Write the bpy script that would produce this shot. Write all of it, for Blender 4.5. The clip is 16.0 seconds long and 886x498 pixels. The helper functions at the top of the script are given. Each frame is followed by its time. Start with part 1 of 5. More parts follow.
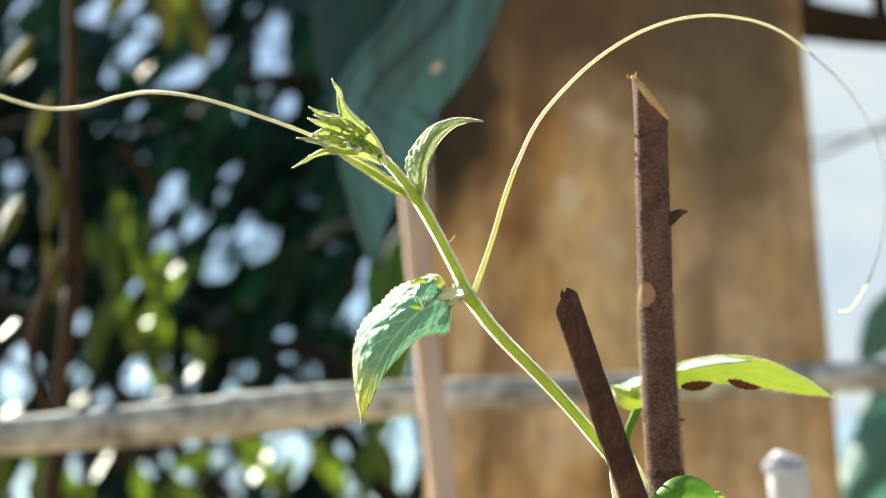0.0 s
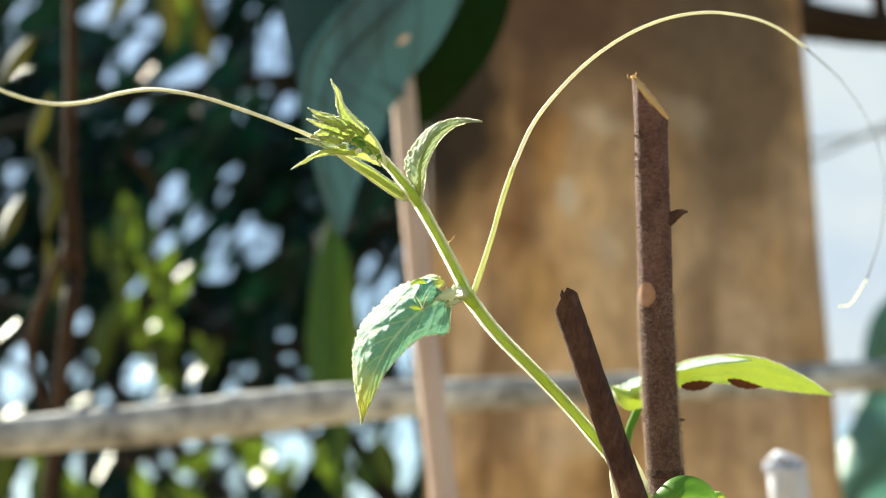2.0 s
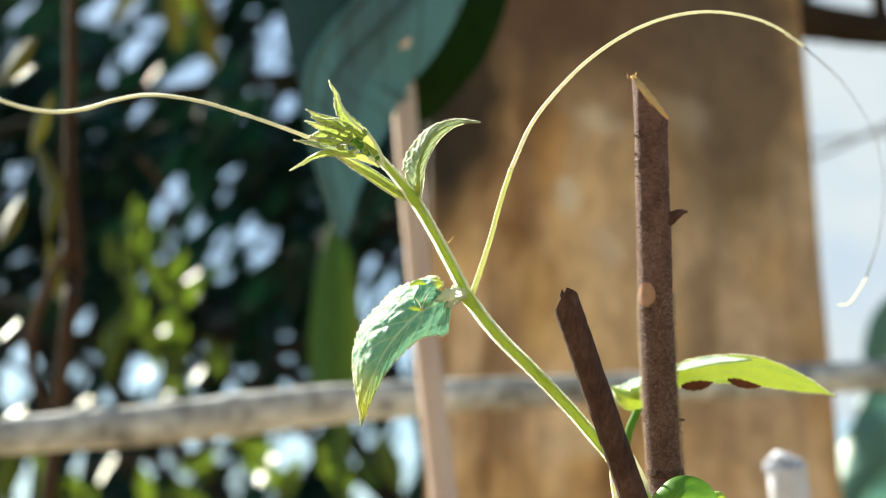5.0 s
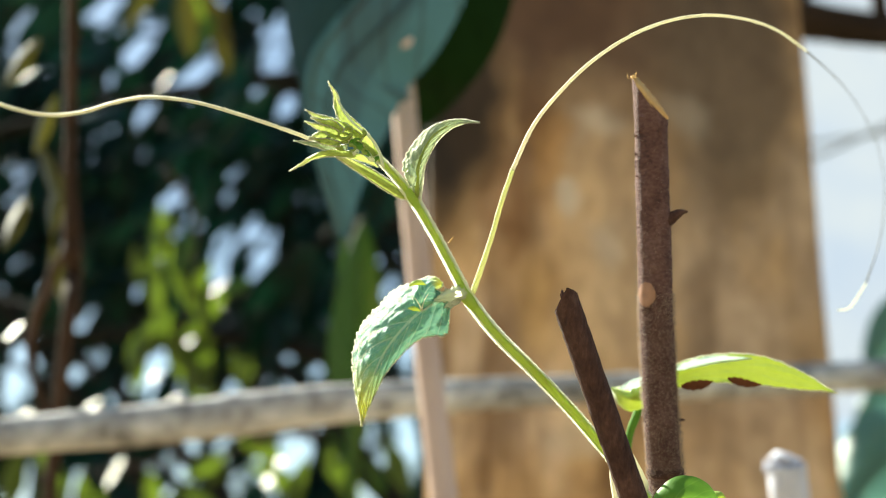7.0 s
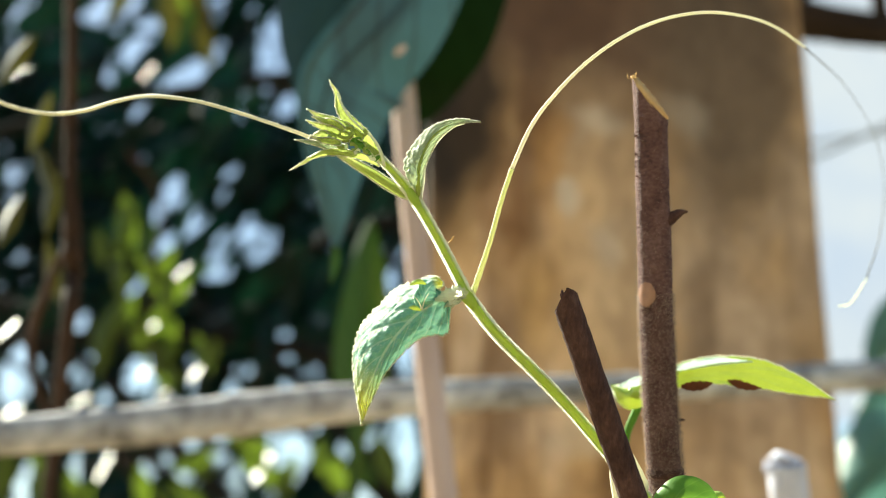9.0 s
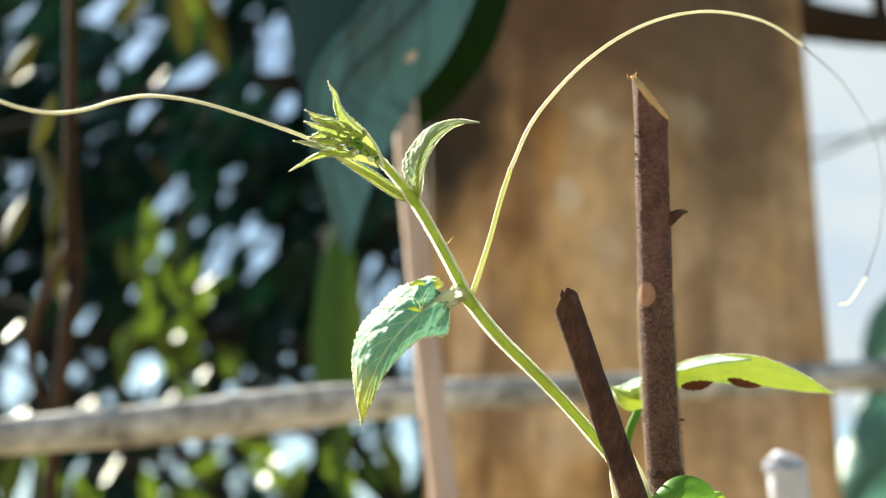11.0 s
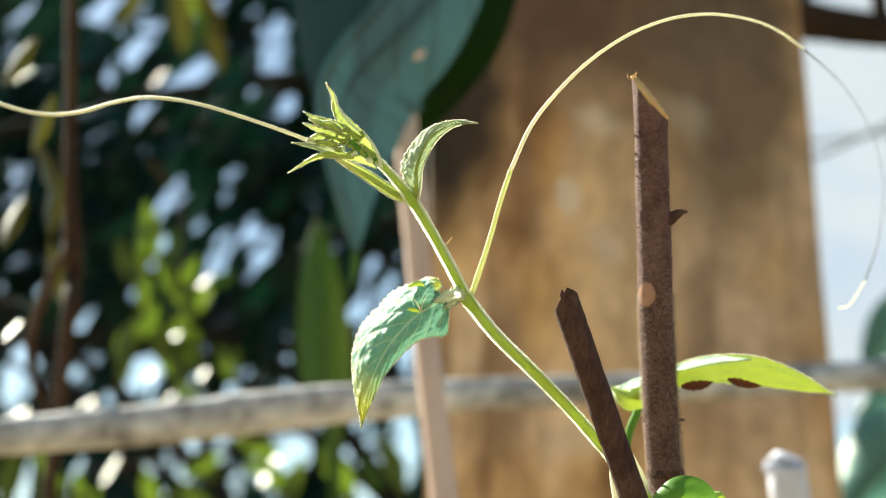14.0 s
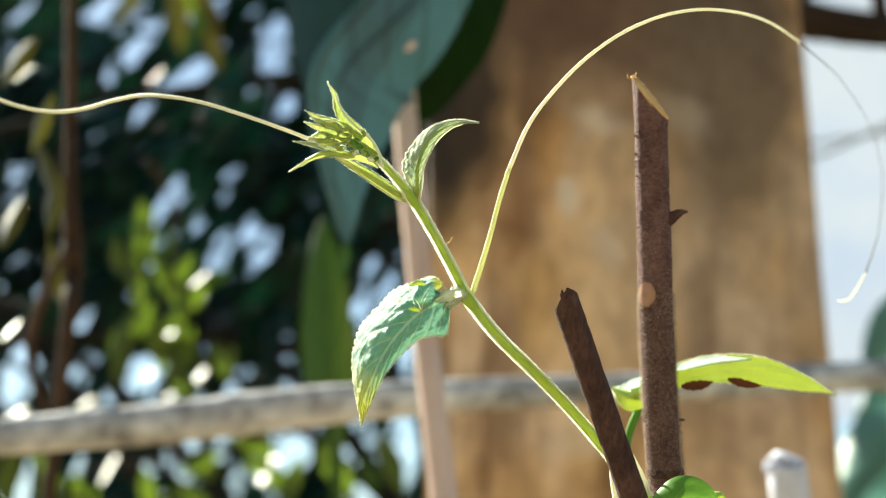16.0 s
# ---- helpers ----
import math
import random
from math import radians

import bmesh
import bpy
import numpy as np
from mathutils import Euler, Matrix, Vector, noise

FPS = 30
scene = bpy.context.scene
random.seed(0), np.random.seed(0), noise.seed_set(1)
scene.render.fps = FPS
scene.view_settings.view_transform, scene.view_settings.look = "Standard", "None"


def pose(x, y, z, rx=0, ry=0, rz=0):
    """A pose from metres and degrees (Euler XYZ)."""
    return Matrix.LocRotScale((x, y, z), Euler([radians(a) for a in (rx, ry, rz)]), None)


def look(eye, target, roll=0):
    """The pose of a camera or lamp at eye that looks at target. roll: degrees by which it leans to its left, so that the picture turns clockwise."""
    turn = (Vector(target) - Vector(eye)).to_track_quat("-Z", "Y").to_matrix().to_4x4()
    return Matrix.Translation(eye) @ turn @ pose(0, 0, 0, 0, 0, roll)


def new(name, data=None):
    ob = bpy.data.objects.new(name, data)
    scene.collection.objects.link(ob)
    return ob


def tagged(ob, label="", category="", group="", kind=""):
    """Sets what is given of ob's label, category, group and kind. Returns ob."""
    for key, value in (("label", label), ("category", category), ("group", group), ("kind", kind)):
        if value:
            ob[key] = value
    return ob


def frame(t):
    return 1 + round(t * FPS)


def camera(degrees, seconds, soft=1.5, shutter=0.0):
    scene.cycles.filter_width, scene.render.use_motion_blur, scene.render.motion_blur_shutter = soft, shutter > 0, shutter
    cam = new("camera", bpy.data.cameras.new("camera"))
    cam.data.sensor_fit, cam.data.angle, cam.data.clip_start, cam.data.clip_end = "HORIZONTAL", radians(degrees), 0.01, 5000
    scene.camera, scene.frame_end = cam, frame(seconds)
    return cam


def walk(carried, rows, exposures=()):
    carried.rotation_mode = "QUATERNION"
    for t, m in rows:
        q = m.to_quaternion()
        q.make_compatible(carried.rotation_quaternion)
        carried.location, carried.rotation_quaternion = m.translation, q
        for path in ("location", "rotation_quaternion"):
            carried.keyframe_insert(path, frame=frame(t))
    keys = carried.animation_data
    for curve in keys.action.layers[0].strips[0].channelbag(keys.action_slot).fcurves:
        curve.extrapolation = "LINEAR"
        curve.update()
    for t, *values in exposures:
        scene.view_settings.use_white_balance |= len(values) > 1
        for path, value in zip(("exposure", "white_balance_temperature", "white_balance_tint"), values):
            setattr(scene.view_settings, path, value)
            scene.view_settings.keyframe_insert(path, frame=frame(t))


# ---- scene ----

# ------------------------------------------------------------ camera
EYE = Vector((0.0, 0.0, 1.15))
TILT = radians(17.0)                       # the lens looks slightly up
RIGHT, AHEAD, UP = Vector((1, 0, 0)), Vector((0, math.cos(TILT), math.sin(TILT))), Vector((0, -math.sin(TILT), math.cos(TILT)))
SHARP = 0.2413                             # distance of the plane of focus
TURN = Matrix((RIGHT, UP, -AHEAD)).transposed().to_4x4()

cam = camera(36.0, 16.0, soft=0.6)
cam.data.dof.use_dof = True
cam.data.dof.focus_distance = SHARP
cam.data.dof.aperture_fstop = 15.0
walk(cam, [(0.0, look(EYE, EYE + AHEAD)), (16.0, look(EYE, EYE + AHEAD))], [(0.0, 2.0, 6750, -1), (16.0, 2.0, 6750, -1)])

# ------------------------------------------------------------ light
SUN_HIGH, SUN_SIDE = radians(41), radians(-46)
world = bpy.data.worlds.new("world")
scene.world = world
world.use_nodes = True
sky = world.node_tree.nodes.new("ShaderNodeTexSky")
sky.sky_type, sky.sun_disc = "NISHITA", False
sky.sun_elevation, sky.sun_rotation = SUN_HIGH, SUN_SIDE
sky.dust_density, sky.ozone_density = 0.6, 0.9
backing = world.node_tree.nodes["Background"]
backing.inputs["Strength"].default_value = 0.046
world.node_tree.links.new(sky.outputs[0], backing.inputs["Color"])
sun = new("sun", bpy.data.lights.new("sun", "SUN"))
sun.data.energy, sun.data.angle, sun.data.color = 5.0, radians(0.6), (1.0, 0.94, 0.84)
to_sun = Vector((math.sin(SUN_SIDE) * math.cos(SUN_HIGH), math.cos(SUN_SIDE) * math.cos(SUN_HIGH), math.sin(SUN_HIGH)))
sun.matrix_world = look(to_sun * 30, (0, 0, 0))


# ------------------------------------------------------------ small tools
def at(x, y, d):
    """A place d metres before the lens; x to the right and y down, in tenths of a millimetre across the sharp plane."""
    x, y, d = float(x), float(y), float(d)
    return EYE + d * (AHEAD + RIGHT * ((x - 784) / 2413) + UP * ((441 - y) / 2413))


def stance(x, y, d):
    return Matrix.Translation(at(x, y, d)) @ TURN


PLACED = {}


def thing(name, m, label, category, group="", kind=""):
    ob = new(name)
    ob.empty_display_size = 0.01
    ob.matrix_basis = m
    PLACED[ob] = m
    return tagged(ob, label, category, group, kind)


def part(name, bm, material, parent, label="", m=None, kind="", smooth=True):
    """Links a bmesh made in world space as one mesh under a thing or a part."""
    me = bpy.data.meshes.new(name)
    bm.to_mesh(me)
    bm.free()
    return part_mesh(name, me, material, parent, label, m, kind, smooth)


def part_mesh(name, me, material, parent, label="", m=None, kind="", smooth=True):
    m = m or PLACED[parent]
    me.transform(m.inverted())
    me.materials.append(material)
    if smooth:
        me.polygons.foreach_set("use_smooth", [True] * len(me.polygons))
    ob = new(name, me)
    ob.parent = parent
    ob.matrix_basis = PLACED[parent].inverted() @ m
    PLACED[ob] = m
    return tagged(ob, label, kind=kind)


def smooth_line(rows, n):
    """n rows evenly along a smooth curve through the given rows of numbers."""
    p = np.array(rows, float)
    p = np.vstack([2 * p[0] - p[1], p, 2 * p[-1] - p[-2]])
    out = []
    for g in np.linspace(0, len(rows) - 1 - 1e-9, n):
        i, f = int(g), g - int(g)
        a, b, c, d = p[i], p[i + 1], p[i + 2], p[i + 3]
        out.append(0.5 * (2 * b + (c - a) * f + (2 * a - 5 * b + 4 * c - d) * f * f + (3 * b - a - 3 * c + d) * f ** 3))
    return np.array(out)


def tube(line, radii, sides=12, rough=0.0, grain=400.0, ridges=0, ridge=0.0, close=True):
    """A round rod along world points; rough: uneven skin as a share of the radius; ridges: lengthwise ribs."""
    bm = bmesh.new()
    line = [Vector(p) for p in line]
    rings, side = [], None
    for i, p in enumerate(line):
        way = (line[min(i + 1, len(line) - 1)] - line[max(i - 1, 0)]).normalized()
        if side is None:
            side = way.orthogonal().normalized()
        side = (side - way * side.dot(way)).normalized()
        other = way.cross(side)
        ring = []
        for k in range(sides):
            a = 2 * math.pi * k / sides
            q = side * math.cos(a) + other * math.sin(a)
            r = radii[i] * (1 + ridge * math.cos(ridges * a))
            if rough:
                v = p + q * r
                r *= 1 + rough * noise.noise(v * grain) + rough * 0.5 * noise.noise(v * grain * 3.1)
            ring.append(bm.verts.new(p + q * r))
        rings.append(ring)
    for a, b in zip(rings, rings[1:]):
        for k in range(sides):
            bm.faces.new((a[k], a[(k + 1) % sides], b[(k + 1) % sides], b[k]))
    if close:
        bm.faces.new(rings[0][::-1])
        bm.faces.new(rings[-1])
    return bm


def rod(rows, n, **kw):
    """A tube from rows of x, y, distance and width, all as at() takes them."""
    rows = smooth_line(rows, n)
    return tube([at(*r[:3]) for r in rows], [max(r[3], 0.3) * r[2] / 2413 / 2 for r in rows], **kw)


def blade(rows, n=48, m=9, teeth=0, tooth=0.0, veins=8, quilt=0.0, wave=0.0, seed=0, sweep=1.3, roll=1.6):
    """A leaf blade. rows: x, y, distance of the midrib; width to its one and other side; how far those edges bend away from the lens (mm)."""
    bm = bmesh.new()
    uv = bm.loops.layers.uv.new("leaf")
    r = smooth_line(rows, n)
    grid, coords = [], {}
    for i in range(n):
        x, y, d, wa, wb, da, db = r[i]
        t = r[min(i + 1, n - 1)][:2] - r[max(i - 1, 0)][:2]
        t = t / (np.linalg.norm(t) + 1e-9)
        side = np.array((t[1], -t[0]))
        s = i / (n - 1)
        row = []
        for j in range(-m, m + 1):
            w = j / m
            wide, bend = (wa, da) if w < 0 else (wb, db)
            wide = max(wide, 0.15)
            if teeth and abs(j) == m:
                wide *= 1 + tooth * (1 - (s * teeth % 1.0) * 2 + 0.5 * noise.noise((s * 37, w * 5, seed)))
            if teeth and abs(j) == m - 1:
                wide *= 1 + tooth * 0.4 * (1 - (s * teeth % 1.0) * 2)
            px, py = x - side[0] * wide * w, y - side[1] * wide * w
            k = s * veins - abs(w) * sweep
            lift = quilt * (abs(math.sin(math.pi * k)) ** 0.6 * min(1, abs(w) * 4) * (0.55 + 0.45 * abs(math.sin(math.pi * (w * 4.5 + 0.25 * math.sin(k * 3)))) ** 0.6) + 0.45 * noise.noise((px * 0.09, py * 0.09, seed)))
            lift += wave * noise.noise((s * 5, w * 2.0, seed + 7)) * abs(w)
            depth = d + 0.001 * (bend * abs(w) ** roll - lift)
            v = bm.verts.new(at(px, py, depth))
            coords[v] = (s, w * 0.5 + 0.5)
            row.append(v)
        grid.append(row)
    for i in range(n - 1):
        for j in range(2 * m):
            f = bm.faces.new((grid[i][j], grid[i][j + 1], grid[i + 1][j + 1], grid[i + 1][j]))
            for loop in f.loops:
                loop[uv].uv = coords[loop.vert]
    return bm


def hairs(source, count, length, wide, seed, rim=False, lean=0.5, sparse=0.0, sunward=-2.0):
    """Fine hairs on the skin of a bmesh (rim: on its open edges alone; sunward: on the skin that faces the sun so far)."""
    rng = random.Random(seed)
    bm = bmesh.new()
    source.normal_update()
    if rim:
        spots = [(e.verts[0].co, e.verts[1].co, (e.verts[0].co + e.verts[1].co) / 2 - e.link_faces[0].calc_center_median(), e.link_faces[0].normal)
                 for e in source.edges if e.is_boundary]
        weights = [(a - b).length for a, b, _, _ in spots]
    else:
        spots = list(source.faces)
        weights = [f.calc_area() for f in spots]
    for spot in rng.choices(spots, weights, k=count):
        if rim:
            a, b, out, up = spot
            foot = a.lerp(b, rng.random())
            out = out.normalized()
        else:
            v = spot.verts
            g, h = rng.random(), rng.random()
            foot = v[0].co.lerp(v[1].co, g).lerp(v[-1].co.lerp(v[-2].co, g), h)
            out = spot.normal
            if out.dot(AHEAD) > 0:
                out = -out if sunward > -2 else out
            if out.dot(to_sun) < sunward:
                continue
            if sparse and out.dot(AHEAD) < 0.1 and rng.random() < sparse:
                continue
        way = (out + lean * Vector((rng.uniform(-1, 1), rng.uniform(-1, 1), rng.uniform(-1, 1)))).normalized()
        tip = foot + way * length * rng.uniform(0.4, 1.2)
        s = way.orthogonal().normalized() * wide
        o = way.cross(s)
        a, b, c, d = (bm.verts.new(q) for q in (foot + s, foot - s * 0.5 + o * 0.87, foot - s * 0.5 - o * 0.87, tip))
        for f in ((a, b, d), (b, c, d), (c, a, d)):
            bm.faces.new(f)
    return bm


# ------------------------------------------------------------ materials
def nodes_of(name):
    mat = bpy.data.materials.new(name)
    mat.use_nodes = True
    t = mat.node_tree
    return mat, t, t.nodes["Principled BSDF"], t.nodes["Material Output"]


def add(t, kind, **inputs):
    n = t.nodes.new("ShaderNode" + kind)
    for key, value in inputs.items():
        n.inputs[key.replace("_", " ")].default_value = value
    return n


def ramp(t, source, stops):
    n = t.nodes.new("ShaderNodeValToRGB")
    while len(n.color_ramp.elements) < len(stops):
        n.color_ramp.elements.new(0.5)
    for e, (p, c) in zip(n.color_ramp.elements, stops):
        e.position, e.color = p, (*c, 1)
    t.links.new(source, n.inputs[0])
    return n.outputs[0]


def mixed(t, fac, a, b, how="MIX"):
    n = t.nodes.new("ShaderNodeMix")
    n.data_type, n.blend_type = "RGBA", how
    for k, v in ((0, fac), (6, a), (7, b)):
        if isinstance(v, (int, float)):
            n.inputs[k].default_value = v
        elif isinstance(v, tuple):
            n.inputs[k].default_value = (*v, 1)
        else:
            t.links.new(v, n.inputs[k])
    return n.outputs[2]


def bumped(t, bsdf, height, strength, distance):
    b = add(t, "Bump", Strength=strength, Distance=distance)
    t.links.new(height, b.inputs["Height"])
    t.links.new(b.outputs[0], bsdf.inputs["Normal"])
    return b.outputs[0]


def noisy(t, scale, detail=4.0, rough=0.6, stretch=None):
    n = add(t, "TexNoise", Scale=scale, Detail=detail, Roughness=rough)
    c = add(t, "TexCoord")
    if stretch:
        mp = add(t, "Mapping", Scale=stretch)
        t.links.new(c.outputs["Object"], mp.inputs[0])
        t.links.new(mp.outputs[0], n.inputs["Vector"])
    else:
        t.links.new(c.outputs["Object"], n.inputs["Vector"])
    return n.outputs[0]


def leaf_skin(name, low, high, glow, through_share=0.45, roughness=0.5, scale=300.0, veins=8.0, vein=(0.3, 0.4, 0.12), vein_share=0.35,
              bump=0.0002, gloss=0.4, island=0.0, fuzz=0.0, tip=None, cells=0.0, sweep=1.3):
    """Leaf: reflecting upper skin over light that comes through; veins run from the midrib to the edge."""
    mat, t, b, out = nodes_of(name)
    big, fine = noisy(t, scale * 0.2), noisy(t, scale)
    both = mixed(t, 0.4, big, fine)
    colour = ramp(t, both, ((0.3, low), (0.7, high)))
    uvn = t.nodes.new("ShaderNodeUVMap")
    uvn.uv_map = "leaf"
    sep = add(t, "SeparateXYZ")
    t.links.new(uvn.outputs[0], sep.inputs[0])

    def calc(op, a, c):
        m = t.nodes.new("ShaderNodeMath")
        m.operation = op
        for k, v in ((0, a), (1, c)):
            if isinstance(v, (int, float)):
                m.inputs[k].default_value = v
            else:
                t.links.new(v, m.inputs[k])
        return m.outputs[0]
    w = calc("ABSOLUTE", calc("MULTIPLY", calc("SUBTRACT", sep.outputs[1], 0.5), 2.0), 0.0)
    k = calc("SUBTRACT", calc("MULTIPLY", sep.outputs[0], veins), calc("MULTIPLY", w, sweep))
    lines = calc("SUBTRACT", 1.0, calc("MINIMUM", calc("DIVIDE", calc("ABSOLUTE", calc("SINE", calc("MULTIPLY", k, math.pi), 0.0), 0.0), 0.24), 1.0))
    rib = calc("LESS_THAN", w, 0.05)
    marks = calc("MULTIPLY", calc("MAXIMUM", lines, rib), vein_share)
    if not veins:
        marks = calc("MULTIPLY", marks, 0.0)
    colour = mixed(t, marks, colour, vein)
    if tip:
        colour = mixed(t, ramp(t, sep.outputs[0], ((0.66, (0, 0, 0)), (0.88, (0.95, 0.95, 0.95)))), colour, tip)
    if island:
        geo = t.nodes.new("ShaderNodeNewGeometry")
        own = t.nodes.new("ShaderNodeObjectInfo")
        wander = t.nodes.new("ShaderNodeMath")
        wander.operation = "PINGPONG"
        wander.inputs[1].default_value = 1.0
        plus = t.nodes.new("ShaderNodeMath")
        t.links.new(geo.outputs["Random Per Island"], plus.inputs[0])
        t.links.new(own.outputs["Random"], plus.inputs[1])
        t.links.new(plus.outputs[0], wander.inputs[0])
        shade = ramp(t, wander.outputs[0], ((0.0, (1 - island,) * 3), (1.0, (1 + island,) * 3)))
        colour = mixed(t, 1.0, colour, shade, "MULTIPLY")
    t.links.new(colour, b.inputs["Base Color"])
    b.inputs["Roughness"].default_value = roughness
    b.inputs["Specular IOR Level"].default_value = gloss
    b.inputs["Sheen Weight"].default_value = fuzz
    b.inputs["Sheen Roughness"].default_value = 0.35
    tr = add(t, "BsdfTranslucent")
    glowing = mixed(t, 0.5, mixed(t, 1.0, colour, (1, 1, 1), "MULTIPLY"), glow)
    t.links.new(glowing, tr.inputs["Color"])
    height = both
    if cells:
        pits = add(t, "TexVoronoi", Scale=cells)
        pits.feature = "SMOOTH_F1"
        where = add(t, "TexCoord")
        t.links.new(where.outputs["Object"], pits.inputs["Vector"])
        net = ramp(t, pits.outputs["Distance"], ((0.1, (1, 1, 1)), (0.75, (0, 0, 0))))
        height = mixed(t, 0.4, both, net)
    nrm = bumped(t, b, height, 0.6, bump)
    t.links.new(nrm, tr.inputs["Normal"])
    mx = add(t, "MixShader", Fac=through_share)
    t.links.new(b.outputs[0], mx.inputs[1])
    t.links.new(tr.outputs[0], mx.inputs[2])
    t.links.new(mx.outputs[0], out.inputs[0])
    return mat


def bark_skin(name, stops, scale, stretch, bump, roughness=0.85):
    mat, t, b, out = nodes_of(name)
    grain = noisy(t, scale, 6.0, 0.65, stretch)
    spots = noisy(t, scale * 0.15, 3.0, 0.6)
    mixg = mixed(t, 0.45, grain, spots)
    t.links.new(ramp(t, mixg, stops), b.inputs["Base Color"])
    b.inputs["Roughness"].default_value = roughness
    b.inputs["Specular IOR Level"].default_value = 0.25
    bumped(t, b, grain, 0.8, bump)
    return mat


STEM = leaf_skin("stem_skin", (0.5, 0.65, 0.13), (0.62, 0.78, 0.2), (0.94, 1.0, 0.4), 0.72, 0.45, 900, 0, bump=0.0001, fuzz=0.8)
TENDRIL = leaf_skin("tendril_skin", (0.62, 0.6, 0.42), (0.74, 0.71, 0.54), (0.95, 0.92, 0.78), 0.5, 0.5, 900, 0, bump=0.00005, fuzz=0.5)
TENDRIL_FOOT = leaf_skin("tendril_foot_skin", (0.56, 0.6, 0.27), (0.68, 0.71, 0.36), (0.93, 0.93, 0.56), 0.52, 0.5, 900, 0, bump=0.00005, fuzz=0.5)
HAIR = leaf_skin("pale_hair", (0.75, 0.78, 0.6), (0.85, 0.86, 0.7), (0.97, 0.97, 0.86), 0.65, 0.4, 900, 0, bump=0.00001)
YOUNG = leaf_skin("young_leaf", (0.18, 0.28, 0.04), (0.42, 0.5, 0.11), (0.58, 0.66, 0.17), 0.37, 0.5, 1500, 9, (0.5, 0.56, 0.14), 0.35, bump=0.0005, fuzz=0.4, cells=1800.0, tip=(0.66, 0.7, 0.3), sweep=2.5)
DOWNY = leaf_skin("downy_leaf", (0.08, 0.3, 0.2), (0.2, 0.47, 0.35), (0.34, 0.6, 0.36), 0.12, 0.58, 1800, 10, (0.46, 0.66, 0.5), 0.6, bump=0.0012, fuzz=0.5, tip=(0.8, 0.76, 0.05), cells=900.0, sweep=2.2)
FRESH = leaf_skin("fresh_leaf", (0.24, 0.33, 0.17), (0.36, 0.46, 0.27), (0.5, 0.6, 0.3), 0.18, 0.5, 1800, 11, (0.55, 0.62, 0.4), 0.5, bump=0.0006, fuzz=0.5, cells=1800.0)
GREEN = leaf_skin("green_leaf", (0.08, 0.2, 0.025), (0.12, 0.28, 0.04), (0.25, 0.45, 0.04), 0.22, 0.5, 900, 6, (0.2, 0.35, 0.08), 0.3, gloss=0.2)
BRIGHT = leaf_skin("bright_leaf", (0.26, 0.38, 0.03), (0.36, 0.5, 0.05), (0.4, 0.45, 0.04), 0.2, 0.3, 1000, 9, (0.34, 0.43, 0.06), 0.25, fuzz=0.9, gloss=0.9, sweep=3.0)
# Darker copy of the teal leaf, with shade put into its colour.
TEAL_SHADED = leaf_skin("teal_leaf_shaded", (0.006, 0.028, 0.034), (0.01, 0.042, 0.048), (0.015, 0.05, 0.03), 0.04, 0.6, 250, 8, (0.012, 0.045, 0.05), 0.4, gloss=0.25)
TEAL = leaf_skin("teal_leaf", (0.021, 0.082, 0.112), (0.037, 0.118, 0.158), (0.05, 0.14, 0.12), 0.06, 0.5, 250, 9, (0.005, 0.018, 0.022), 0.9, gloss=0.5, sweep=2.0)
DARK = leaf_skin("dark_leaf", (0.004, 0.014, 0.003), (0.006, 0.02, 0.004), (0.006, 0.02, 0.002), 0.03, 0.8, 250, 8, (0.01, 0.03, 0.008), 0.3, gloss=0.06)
STRAP = leaf_skin("strap_leaf", (0.009, 0.042, 0.003), (0.016, 0.06, 0.004), (0.034, 0.11, 0.005), 0.08, 0.6, 120, 12, (0.1, 0.2, 0.04), 0.3)
# Crown leaves are near-black: their deep shade is put into the colour.
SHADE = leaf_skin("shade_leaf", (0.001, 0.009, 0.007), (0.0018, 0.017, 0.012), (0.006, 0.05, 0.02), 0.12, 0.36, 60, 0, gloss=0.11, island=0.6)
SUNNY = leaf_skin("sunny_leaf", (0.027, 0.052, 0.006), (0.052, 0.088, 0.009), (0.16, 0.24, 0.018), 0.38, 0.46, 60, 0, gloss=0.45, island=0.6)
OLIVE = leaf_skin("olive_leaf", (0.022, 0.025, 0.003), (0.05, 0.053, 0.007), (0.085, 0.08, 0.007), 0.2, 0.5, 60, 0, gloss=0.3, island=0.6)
BLUISH = leaf_skin("bluish_leaf", (0.04, 0.13, 0.11), (0.07, 0.19, 0.165), (0.15, 0.36, 0.3), 0.2, 0.36, 200, 8, (0.11, 0.24, 0.2), 0.3, gloss=0.5)
# Whitish skin with the sky's reflection put into its colour.
SKY_SHEEN = leaf_skin("sky_sheen", (0.42, 0.58, 0.54), (0.58, 0.72, 0.68), (0.6, 0.75, 0.65), 0.3, 0.35, 1200, 0, gloss=0.7)
WITHERED = bark_skin("withered_edge", ((0.3, (0.06, 0.02, 0.009)), (0.7, (0.16, 0.05, 0.016))), 900, None, 0.0001)
BARK = bark_skin("dry_bark", ((0.34, (0.048, 0.022, 0.019)), (0.5, (0.115, 0.058, 0.051)), (0.68, (0.19, 0.112, 0.098))), 1100, (1, 1, 1.6), 0.0008)
BARK_DARK = bark_skin("dark_bark", ((0.34, (0.028, 0.012, 0.009)), (0.52, (0.065, 0.03, 0.022)), (0.7, (0.12, 0.062, 0.046))), 1300, (1, 1, 0.3), 0.0009)
# Darker colour that dims the tendril's far end against the sky.
DIM_TENDRIL = bark_skin("dimmed_tendril", ((0.3, (0.1, 0.1, 0.08)), (0.7, (0.2, 0.19, 0.15))), 900, None, 0.00005)
